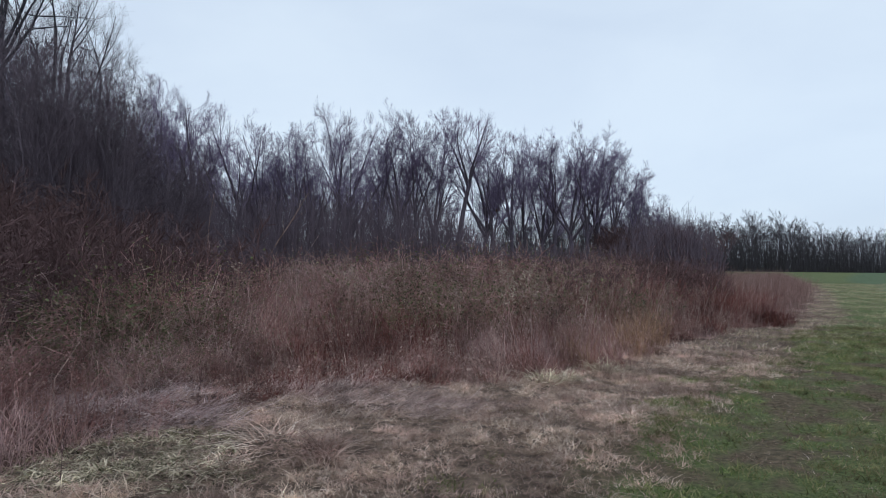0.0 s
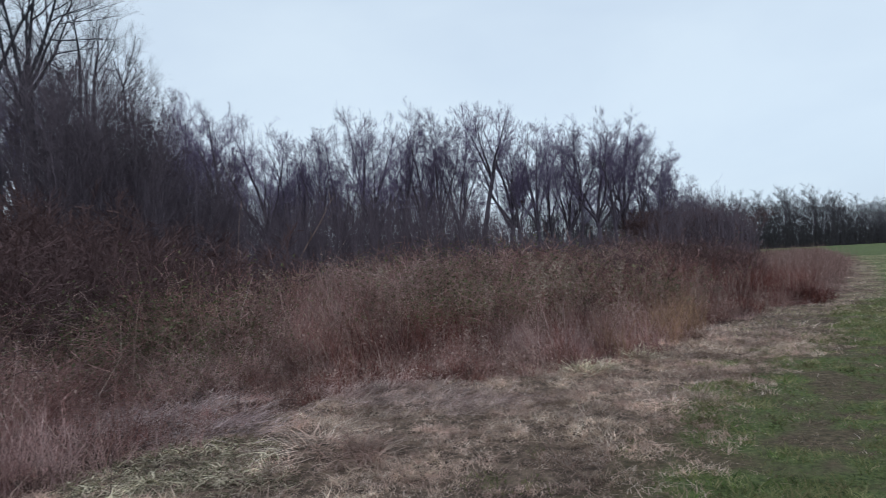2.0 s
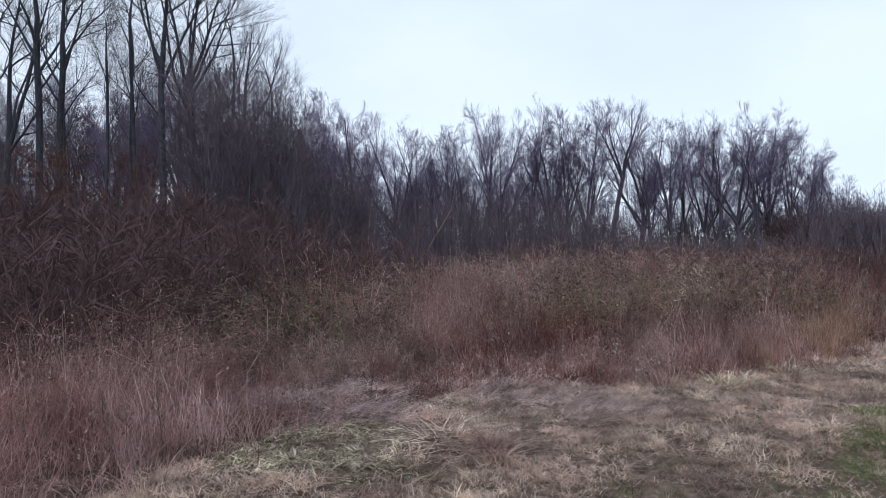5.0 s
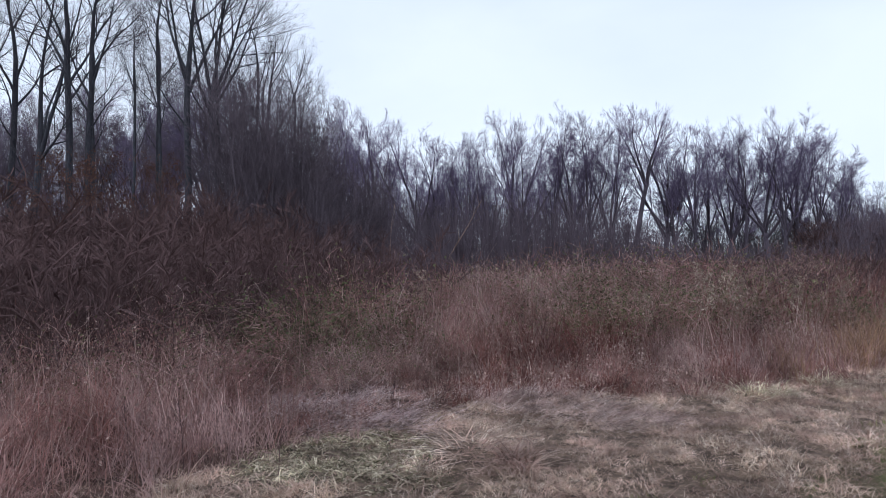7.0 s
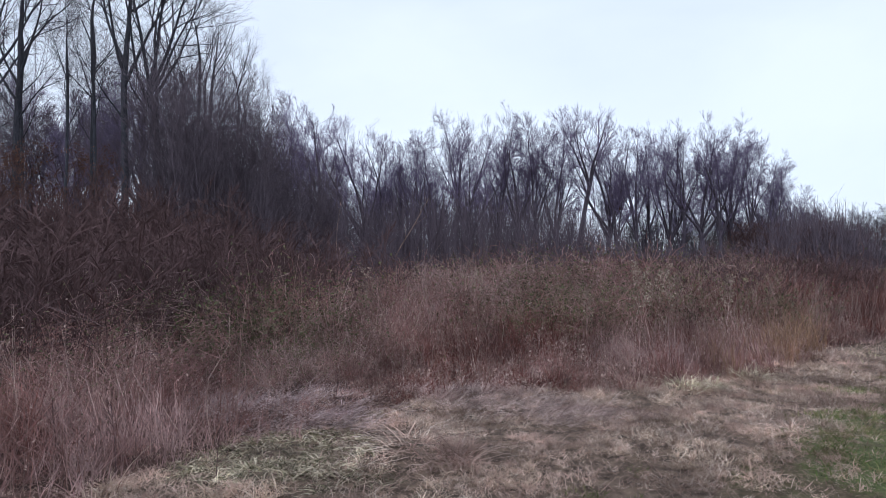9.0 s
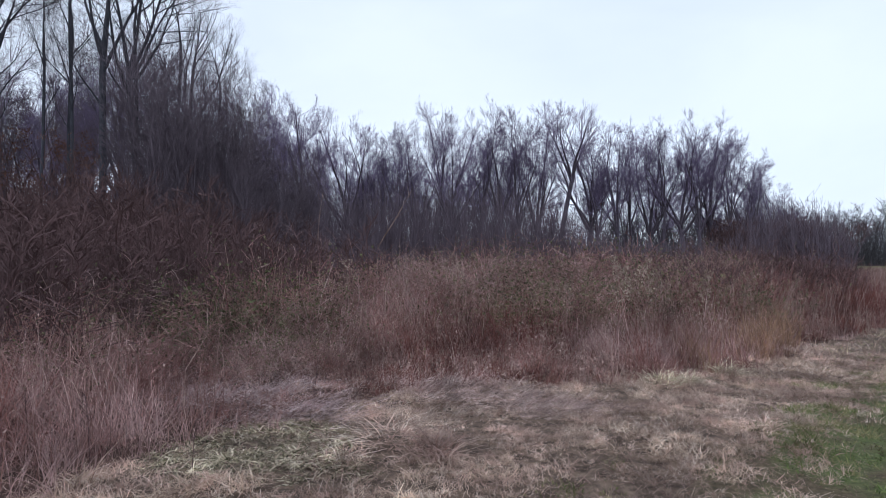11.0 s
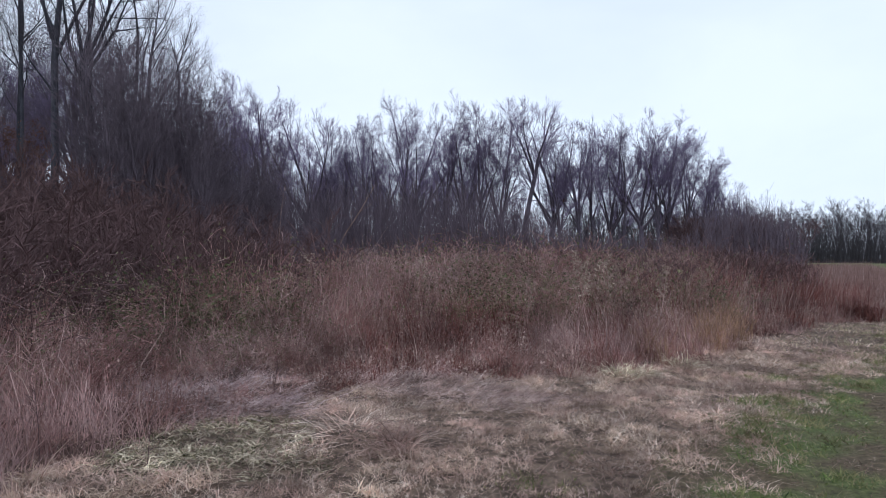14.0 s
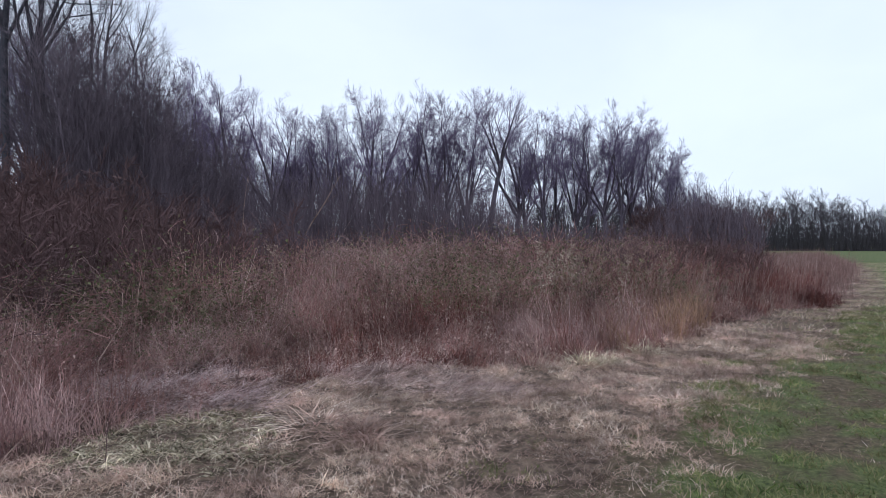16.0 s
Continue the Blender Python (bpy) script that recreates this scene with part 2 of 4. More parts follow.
GREEN = np.array([(-60, -60), (-1, 0.5), (0.3, 4.5), (0.9, 5.2), (1.4, 5.65), (1.75, 6.3), (2.65, 7.6), (4.0, 9.6), (5.9, 11.4), (9.6, 15.5), (14.7, 21.6), (28.6, 43), (50, 82), (300, 500)])
CROP = np.array([(-60, -120), (8, 2), (15, 16), (22.2, 27), (33.3, 45.3), (38.4, 51.5), (52, 75), (300, 420)])


def inside_tall(x, y):
    """Metres (along y) into the tall growth; negative on the mown side."""
    wobble = 0.55 * (drifts(x, y, 2.4, 61) - 0.5) + 0.3 * (drifts(x, y, 6.0, 62) - 0.5)
    return np.minimum(y - np.interp(x, TALL[:, 0], TALL[:, 1]) + wobble, np.where(x > 20, np.interp(x, (44, 58), (192, 92)) - y, 999))


def inside_green(x, y):
    return np.maximum(np.interp(x, GREEN[:, 0], GREEN[:, 1]) - y, np.where(x > 20, y - np.interp(x, (44, 58), (194, 94)), -999))


def inside_crop(x, y):
    return np.interp(x, CROP[:, 0], CROP[:, 1]) - y


def waves(x, y):
    """Gentle unevenness of the ground, in metres."""
    return 0.025 * np.sin(1.3 * x + 0.7 * y) + 0.02 * np.sin(2.1 * y - 1.1 * x + 1.0) + 0.012 * np.sin(4.3 * x + 2.0) * np.sin(3.7 * y)


def lattice(x, y, table):
    """Smooth noise over a grid of random values that repeats after 64 cells."""
    i, j = np.floor(x).astype(int), np.floor(y).astype(int)
    u, v = x - i, y - j
    u, v = u * u * (3 - 2 * u), v * v * (3 - 2 * v)
    a, b, c, d = (table[(i + p) % 64, (j + q) % 64] for p, q in ((0, 0), (1, 0), (0, 1), (1, 1)))
    return (a * (1 - u) + b * u) * (1 - v) + (c * (1 - u) + d * u) * v


def drifts(x, y, scale, seed):
    """Soft-edged patches between 0 and 1 over the ground."""
    r = np.random.default_rng(seed)
    f = scale / 2.6
    out = np.zeros(np.shape(x))
    for octave, share in ((1.0, 1.0), (2.3, 0.55), (5.1, 0.3)):
        table, turn = r.normal(size=(64, 64)), r.uniform(0, 6.3)
        out = out + share * lattice(f * octave * (x * np.cos(turn) - y * np.sin(turn)) + 17.3, f * octave * (x * np.sin(turn) + y * np.cos(turn)) + 9.1, table)
    return 1 / (1 + np.exp(-2.6 * out))


def lush(x, y):
    """Where the turf grows well: patchy, with a ragged rim towards the straw and single spots inside it."""
    d = inside_green(x, y)
    spots = drifts(x, y, 3.4, 27) * 0.40 + drifts(x, y, 6.0, 41) * 0.32 + drifts(x, y, 12.0, 36) * 0.28 + np.interp(y, (12, 22), (0, 0.3))
    return spots - np.interp(d, (-1.6, -0.3, 0.6, 3.0), (0.80, 0.61, 0.43, 0.37))


def mesh_from(name, verts, faces, mat, tuft=None):
    """A mesh from arrays: faces all have the same number of corners. tuft: a value for each vertex that its tuft shares."""
    me = bpy.data.meshes.new(name)
    verts, faces = np.asarray(verts, np.float32), np.asarray(faces, np.int32)
    n = faces.shape[1]
    me.vertices.add(len(verts))
    me.vertices.foreach_set("co", verts.ravel())
    me.loops.add(faces.size)
    me.loops.foreach_set("vertex_index", faces.ravel())
    me.polygons.add(len(faces))
    me.polygons.foreach_set("loop_start", np.arange(0, faces.size, n, dtype=np.int32))
    me.update(calc_edges=True)
    me.materials.append(mat)
    shade = me.attributes.new("tuft", "FLOAT", "POINT")
    shade.data.foreach_set("value", np.full(len(verts), 0.5, np.float32) if tuft is None else np.asarray(tuft, np.float32))
    return me


def merged(pieces):
    """Several (verts, quads) joined into one."""
    vs, fs, base = [], [], 0
    for v, f in pieces:
        vs.append(v)
        fs.append(f + base)
        base += len(v)
    return np.concatenate(vs), np.concatenate(fs)


def steps(near, far, fine, growth):
    out, d, s = [0.0], 0.0, fine
    while d < far:
        d += s
        out.append(d)
        if d > near:
            s *= growth
    return np.array(out)


def build_ground():
    a = steps(14, 2500, 0.16, 1.16)
    xs = np.concatenate([-a[:0:-1], a])
    ys = np.concatenate([-steps(3, 2500, 0.5, 1.3)[:0:-1], steps(22, 2500, 0.16, 1.15)])
    gx, gy = np.meshgrid(xs, ys)
    x, y = gx.ravel(), gy.ravel()
    near = np.clip(1.5 - np.hypot(x, y) / 60, 0, 1)
    z = waves(x, y) * near
    w = len(xs)
    i = (np.arange(len(ys) - 1)[:, None] * w + np.arange(w - 1)[None]).ravel()
    me = mesh_from("ground", np.stack([x, y, z], 1), np.stack([i, i + 1, i + w + 1, i + w], 1), ground_material())
    scale = 1 + np.hypot(x, y) / 12
    soft = lambda d: np.clip(0.5 + d / (1.2 * scale), 0, 1)
    attr = me.color_attributes.new("cover", "FLOAT_COLOR", "POINT")
    rgba = np.stack([soft(inside_green(x, y)), soft(inside_tall(x, y) - 0.4), soft(inside_crop(x, y)), np.ones_like(x)], 1)
    attr.data.foreach_set("color", rgba.astype(np.float32).ravel())
    wear = me.attributes.new("wear", "FLOAT", "POINT")
    wear.data.foreach_set("value", np.clip(0.3 + 2.2 * lush(x, y), 0, 1).astype(np.float32))
    me.polygons.foreach_set("use_smooth", np.ones(len(me.polygons), bool))
    return tagged(new("ground", me), "open field ground of turf, straw and bare soil", "ground", kind="structure")


# ---- blades and stems ----
def ribbons(rng, root, length, width, lean, turn, droop, segs=3, crook=0.07):
    """Tapered blades: they start at root, lean towards the turn (radians) and droop at the tip."""
    n = len(root)
    s = np.linspace(0, 1, segs + 1)[None, :]
    way = np.stack([np.cos(turn), np.sin(turn)], 1)
    out = length[:, None] * (np.sin(lean)[:, None] * s + droop[:, None] * s ** 2)
    up = length[:, None] * (np.cos(lean)[:, None] * s - 0.6 * droop[:, None] * s ** 2.5)
    p = np.empty((n, segs + 1, 3))
    p[..., :2] = root[:, None, :2] + out[..., None] * way[:, None]
    p[..., 2] = root[:, None, 2] + np.maximum(up, 0.012 * s)
    p += rng.normal(size=p.shape) * (crook * length[:, None] * s)[..., None] * np.array([1, 1, 0.5])
    p[..., 2] = np.maximum(p[..., 2], root[:, None, 2] + 0.012 * s)
    across = rng.uniform(0, np.pi, n)
    side = np.stack([np.cos(across), np.sin(across), rng.uniform(-0.3, 0.3, n)], 1)[:, None]
    half = 0.5 * width[:, None, None] * (1.0 - 0.85 * s[..., None] ** 1.5)
    v = np.stack([p - side * half, p + side * half], 2).reshape(-1, 3)
    k = 2 * (segs + 1)
    j = np.arange(segs) * 2
    f = (np.arange(n)[:, None, None] * k + np.stack([j, j + 1, j + 3, j + 2], 1)[None]).reshape(-1, 4)
    return v, f


def flecks(rng, centre, size):
    """Small folded leaves: two quads each would be too dear far off, so one bent quad."""
    n = len(centre)
    a = rng.normal(size=(n, 3))
    a /= np.linalg.norm(a, axis=1, keepdims=True)
    b = np.cross(a, rng.normal(size=(n, 3)))
    b /= np.linalg.norm(b, axis=1, keepdims=True)
    c = np.cross(a, b) * 0.25
    s = size[:, None]
    v = np.stack([centre - a * s, centre + (0.5 * b + c) * s, centre + a * s, centre - (0.5 * b - c) * s], 1).reshape(-1, 3)
    return v, np.arange(4 * n).reshape(-1, 4)


def tubes(lines, radii, sides):
    """Tapered tubes along lines (n, k, 3) with radii (n, k)."""
    n, k = lines.shape[:2]
    tan = np.gradient(lines, axis=1)
    tan /= np.linalg.norm(tan, axis=2, keepdims=True) + 1e-9
    ref = np.where(np.abs(tan[:, :1, 2:]) > 0.8, np.array([1.0, 0, 0]), np.array([0, 0, 1.0]))
    u = np.cross(tan, np.broadcast_to(ref, tan.shape))
    u /= np.linalg.norm(u, axis=2, keepdims=True) + 1e-9
    w = np.cross(tan, u)
    a = np.arange(sides) * 2 * np.pi / sides
    v = lines[:, :, None] + radii[:, :, None, None] * (np.cos(a)[:, None] * u[:, :, None] + np.sin(a)[:, None] * w[:, :, None])
    i, j = np.meshgrid(np.arange(k - 1), np.arange(sides), indexing="ij")
    q = np.stack([i * sides + j, i * sides + (j + 1) % sides, (i + 1) * sides + (j + 1) % sides, (i + 1) * sides + j], -1).reshape(-1, 4)
    f = (np.arange(n)[:, None, None] * k * sides + q[None]).reshape(-1, 4)
    return v.reshape(-1, 3), f


def strips(rng, lines, radii):
    """Fine twigs, too thin for their roundness to show: bands along lines (n, k, 3) with half-widths (n, k)."""
    n, k = lines.shape[:2]
    tan = lines[:, -1] - lines[:, 0]
    side = np.cross(tan, rng.normal(size=(n, 3)))
    side /= np.linalg.norm(side, axis=1, keepdims=True) + 1e-9
    off = side[:, None] * radii[..., None]
    v = np.stack([lines - off, lines + off], 2).reshape(-1, 3)
    j = np.arange(k - 1) * 2
    f = (np.arange(n)[:, None, None] * 2 * k + np.stack([j, j + 1, j + 3, j + 2], 1)[None]).reshape(-1, 4)
    return v, f


def grow(rng, start, way, length, segs, wander, rise):
    """Lines that wander from their start and turn upwards (rise > 0) or sag."""
    pts, d, p = [start], way / np.linalg.norm(way, axis=1, keepdims=True), start
    for _ in range(segs):
        d = d + rng.normal(size=d.shape) * wander + np.array([0, 0, rise])
        d /= np.linalg.norm(d, axis=1, keepdims=True)
        p = p + d * (length / segs)[:, None]
        pts.append(p)
    return np.stack(pts, 1)


def fork(rng, lines, radii, length, count, lo, hi, angle, spread, ratio, thin, drop=0.55):
    """Side branches: count on each line, between the shares lo and hi of its length."""
    n, k = lines.shape[:2]
    par = np.repeat(np.arange(n), count)
    t = lo + (hi - lo) * ((np.tile(np.arange(count), n) + rng.uniform(0, 1, n * count)) / count)
    f = t * (k - 1)
    i = np.minimum(f.astype(int), k - 2)
    g = (f - i)[:, None]
    start = lines[par, i] * (1 - g) + lines[par, i + 1] * g
    tan = lines[par, i + 1] - lines[par, i]
    tan /= np.linalg.norm(tan, axis=1, keepdims=True)
    side = np.cross(tan, rng.normal(size=tan.shape))
    side /= np.linalg.norm(side, axis=1, keepdims=True)
    a = np.radians(rng.normal(angle, spread, len(par)))[:, None]
    way = tan * np.cos(a) + side * np.sin(a)
    r = (radii[par, i] * (1 - g[:, 0]) + radii[par, i + 1] * g[:, 0]) * thin
    ln = length[par] * ratio * (1.15 - drop * t) * rng.uniform(0.7, 1.25, len(par))
    return start, way, ln, r


def taper(r, k, end):
    return r[:, None] * (1 - (1 - end) * np.linspace(0, 1, k)[None])


def part(name, me, parent, label="", kind=""):
    ob = new(name, me)
    ob.parent = parent
    tagged(ob, kind=kind)
    return tagged(ob, label) if label else ob


def thing(name, label, category, group=""):
    ob = new(name)
    ob.empty_display_size = 0.3
    return tagged(ob, label, category, group)



def tree(seed, height, girth, clear, label, group, limbs=5, spread=18, fans=(8, 6, 5, 4), fine=0.012, mats=None, leaves=0, name="tree", rise=0.05, wander=0.07, forks=None, lean=(0.0, 0.0), split=False, reach=0.42, bare=0.30, wide=0.21, low=0.2):
    """A bare tree: a trunk up to the share `clear` of its height, a few long upswept limbs that part there, and on them branches, twigs and fine sprays.
    forks: the limbs one by one, as (share of the trunk, way round, tilt from upright in degrees, length in metres, thickness)."""
    rng = np.random.default_rng(seed)
    mats = mats or (M_TRUNK, M_NEARTWIG)
    t0 = grow(rng, np.array([[0, 0, -0.15]]), np.array([[lean[0], lean[1], 1.0]]), np.array([height * clear]), 9, 0.025, 0.01)
    r0 = taper(np.array([girth]), 10, 0.74)
    r0[:, 0] *= 1.35
    r0[:, 1] *= 1.08
    if forks is None:
        turn = 360 / max(1, limbs - 1)
        forks = [(1.0, rng.uniform(0, 360), rng.uniform(1, 6), height * (0.88 - clear), 0.75)]
        for i in range(limbs - 1):
            tilt = rng.normal(spread, spread * 0.3)
            forks.append((rng.uniform(0.80, 1.0), i * turn + rng.normal(0, 22), tilt, height * (0.88 - clear) * rng.uniform(0.78, 1.02) / math.cos(radians(min(50, abs(tilt) * 0.8))), rng.uniform(0.45, 0.68)))
    f = np.array(forks, float)
    at = np.clip(f[:, 0], 0, 0.999) * 9
    i = at.astype(int)
    start = t0[0, i] + (t0[0, i + 1] - t0[0, i]) * (at - i)[:, None]
    az, tilt = np.radians(f[:, 1]), np.radians(f[:, 2])
    way = np.stack([np.cos(az) * np.sin(tilt), np.sin(az) * np.sin(tilt), np.cos(tilt)], 1)
    middle, half = height * (1 + low) / 2, height * (1 - low) / 2
    lobe = rng.uniform(0, 6.3, 3)

    def depth(p):
        """0 in the crown's middle, 1 on its lobed outline."""
        a, u = np.arctan2(p[:, 1], p[:, 0]), (p[:, 2] - middle) / half
        rim = 1 + 0.08 * np.sin(3 * a + lobe[0] + 2 * u) + 0.07 * np.sin(5 * a + lobe[1] - 3 * u) + 0.05 * np.sin(7 * u + lobe[2])
        return (np.hypot(p[:, 0], p[:, 1]) / (wide * height)) ** 2.6 + np.abs(u) ** 2.6 - (rim ** 2.6 - 1)

    def kept(made):
        inside = depth(made[0]) < 1
        return tuple(m[inside] for m in made)

    def reined(lines, limit):
        """Draws back what would grow out of the crown's outline."""
        for _ in range(3):
            out = depth(lines[:, -1]) > limit
            lines[out] = lines[out, :1] + (lines[out] - lines[out, :1]) * 0.85
        return lines

    def outward(p):
        d = p - np.array([0, 0, middle - 0.5 * half])
        return d / (np.linalg.norm(d, axis=1, keepdims=True) + 1e-6)

    t1 = grow(rng, start, way, f[:, 3], 9, wander, rise)
    for _ in range(12):
        too_far = depth(t1[:, -1]) > 0.7
        t1[too_far] = t1[too_far, :1] + (t1[too_far] - t1[too_far, :1]) * 0.94
    l1 = np.linalg.norm(t1[:, -1] - t1[:, 0], axis=1)
    r1 = girth * f[:, 4][:, None] * (1 - 0.88 * np.linspace(0, 1, 10)[None] ** 0.8)
    s2, w2, l2, q2 = kept(fork(rng, t1, r1, 0.4 * l1 + 0.3 * height, fans[0], bare, 1.0, 36, 10, reach, 0.62, 0.5))
    t2 = reined(grow(rng, s2, w2, l2, 5, wander * 1.2, rise), 1.1)
    r2 = np.maximum(taper(q2, 6, 0.2), fine * 0.9)
    s3, w3, l3, q3 = kept(fork(rng, t2, r2, l2, fans[1], bare * 0.7, 1.0, 38, 12, 0.48, 0.62, 0.4))
    t3 = grow(rng, s3, w3 + 0.15 * outward(s3), l3, 3, wander * 1.3, rise * 0.6)
    r3 = np.maximum(taper(q3, 4, 0.35), fine * 0.75)
    s4, w4, l4, q4 = kept(fork(rng, t3, r3, l3, fans[2], bare * 0.5, 1.0, 38, 14, 0.5, 0.65, 0.35))
    t4 = grow(rng, s4, w4 + 0.35 * outward(s4), l4, 2, 0.10, 0.0)
    r4 = np.maximum(taper(q4, 3, 0.5), fine * 0.55)
    s5, w5, l5, q5 = kept(fork(rng, t4, r4, l4, fans[3], 0.15, 1.0, 36, 14, 0.6, 0.6, 0.35))
    t5 = grow(rng, s5, w5 + 0.3 * outward(s5), l5, 1, 0.05, 0.0)
    r5 = np.maximum(taper(q5, 2, 0.25), fine * np.array([0.45, 0.25]))
    fit = height / max(t5[..., 2].max(), t4[..., 2].max())
    t0, t1, t2, t3, t4, t5 = (p * fit for p in (t0, t1, t2, t3, t4, t5))
    ob = thing(name, label, "tree", group)
    part("trunk", mesh_from("trunk", *tubes(t0, r0, 10), mats[0]), ob)
    if split:
        for k in range(len(t1)):
            part("limb", mesh_from("limb", *tubes(t1[k:k + 1], r1[k:k + 1], 7), mats[0]), ob)
        part("branch_frame", mesh_from("branch_frame", *tubes(t2, r2, 4), mats[0]), ob, kind="stuff")
    else:
        part("limb_frame", mesh_from("limb_frame", *merged([tubes(t1, r1, 6)]), mats[0]), ob)
    fine_parts = [tubes(t3, r3, 3), strips(rng, t4, r4), strips(rng, t5, r5)]
    part("crown", mesh_from("crown", *merged(fine_parts if split else [tubes(t2, r2, 3)] + fine_parts), mats[1]), ob)
    if leaves:
        put = t5[rng.integers(0, len(t5), leaves), 1] + rng.normal(size=(leaves, 3)) * 0.12
        put = put[put[:, 2] < height * 0.85]
        part("foliage", mesh_from("foliage", *flecks(rng, put, rng.uniform(0.04, 0.08, len(put))), M_BROWNLEAF), ob, "withered brown leaves")
    return ob


def stand(ob, x, y, size=1.0, turn=0.0, wide=1.0):
    return copy_thing(ob, pose(x, y, 0, 0, 0, turn) @ Matrix.Diagonal((size * wide, size * wide, size, 1)))


def clear_away(obs):
    """Takes the patterns out once their copies stand."""
    for ob in obs:
        for o in (*ob.children_recursive, ob):
            bpy.data.objects.remove(o)


def shrub(seed, height, width, stems, forks, sprays, label, group, mats, fine=0.006, name="shrub"):
    """A many-stemmed brushy shrub."""
    rng = np.random.default_rng(seed)
    start = np.zeros((stems, 3))
    start[:, :2] = rng.normal(size=(stems, 2)) * width * 0.25
    way = np.stack([rng.normal(0, 0.2, stems), rng.normal(0, 0.2, stems), np.ones(stems)], 1)
    ln = height * rng.uniform(0.4, 0.95, stems)
    t0 = grow(rng, start - np.array([0, 0, 0.1]), way, ln, 5, 0.08, 0.02)
    r0 = taper(rng.uniform(0.003, 0.007, stems) * height * 0.7, 6, 0.3)
    s1, w1, l1, q1 = fork(rng, t0, r0, ln, forks, 0.05, 1.0, 34, 12, 0.30, 0.6)
    t1 = grow(rng, s1, w1, l1, 3, 0.16, 0.04)
    r1 = np.maximum(taper(q1, 4, 0.4), fine)
    s2, w2, l2, q2 = fork(rng, t1, r1, l1, sprays, 0.1, 1.0, 38, 12, 0.55, 0.6)
    t2 = grow(rng, s2, w2, l2, 2, 0.15, 0.03)
    r2 = np.maximum(taper(q2, 3, 0.5), fine * 0.8)
    ob = thing(name, label, "shrub", group)
    part("framework", mesh_from("framework", *tubes(t0, r0, 5), mats[0]), ob, kind="stuff")
    part("spray", mesh_from("spray", *merged([strips(rng, t1, r1), strips(rng, t2, r2)]), mats[1]), ob)
    return ob


def bramble(seed, height, width, canes, leaves, label, group):
    """A mound of arching canes with a scatter of small leaves."""
    rng = np.random.default_rng(seed)
    n = canes
    root = np.zeros((n, 3))
    root[:, :2] = rng.normal(size=(n, 2)) * width * 0.3
    turn = rng.uniform(0, 2 * np.pi, n)
    steep = rng.uniform(0.15, 0.6, n)
    way = np.stack([np.cos(turn) * steep, np.sin(turn) * steep, np.ones(n)], 1)
    ln = height * rng.uniform(0.5, 1.2, n)
    t0 = grow(rng, root - np.array([0, 0, 0.05]), way, ln, 6, 0.2, -0.08)
    t0[..., 2] = np.maximum(t0[..., 2], -0.05)
    r0 = taper(rng.uniform(0.0025, 0.0055, n), 7, 0.4)
    s1, w1, l1, q1 = fork(rng, t0, r0, ln, 7, 0.2, 1.0, 45, 16, 0.3, 0.7)
    t1 = grow(rng, s1, w1, l1, 3, 0.25, -0.03)
    r1 = np.maximum(taper(q1, 4, 0.4), 0.0028)
    ob = thing("bramble", label, "shrub", group)
    part("tangle", mesh_from("tangle", *merged([tubes(t0, r0, 3), strips(rng, t1, r1)]), M_CANE), ob)
    both = np.concatenate([t0[:, 2:].reshape(-1, 3), t1[:, 1:].reshape(-1, 3)])
    at = both[rng.integers(0, len(both), leaves)] + rng.normal(size=(leaves, 3)) * 0.06
    at = at[at[:, 2] > 0.03]
    part("foliage", mesh_from("foliage", *flecks(rng, at, rng.uniform(0.014, 0.034, len(at))), M_LEAF), ob, "sparse olive and brown leaves")
    return ob


build_ground()

# ---- the woods ----
BARE = "tall bare grey-barked deciduous tree in a winter wood"
ROW = "trees of the wood's edge"
kinds = [tree(11 + i, 20, g, c, BARE, ROW, n + 2, 1.25 * w, (8, 8, 6, 4), 0.0125, (M_FARTRUNK, M_HAZETWIG), rise=0.5 * up, reach=0.40, wide=0.0118 * w, low=0.24, bare=0.3)
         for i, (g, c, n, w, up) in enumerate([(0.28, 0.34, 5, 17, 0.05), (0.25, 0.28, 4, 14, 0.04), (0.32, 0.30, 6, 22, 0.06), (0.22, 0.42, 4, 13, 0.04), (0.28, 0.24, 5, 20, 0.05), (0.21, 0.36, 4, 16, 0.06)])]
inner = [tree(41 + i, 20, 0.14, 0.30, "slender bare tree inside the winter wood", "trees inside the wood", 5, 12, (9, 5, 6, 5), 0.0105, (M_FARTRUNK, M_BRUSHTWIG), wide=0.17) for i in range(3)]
gnarled = tree(31, 20, 0.42, 0.36, "broad gnarled bare tree with heavy spreading limbs", ROW, 8, 36, (8, 6, 6, 5), 0.0105, (M_FARTRUNK, M_HAZETWIG), rise=0.09, wander=0.12, wide=0.27, low=0.25)
leaning = tree(33, 20, 0.30, 0.52, "leaning bare tree with a forked open crown", ROW, 4, 24, (8, 6, 6, 5), 0.0105, (M_FARTRUNK, M_HAZETWIG), lean=(0.13, 0.0), wide=0.2)
rng = np.random.default_rng(5)
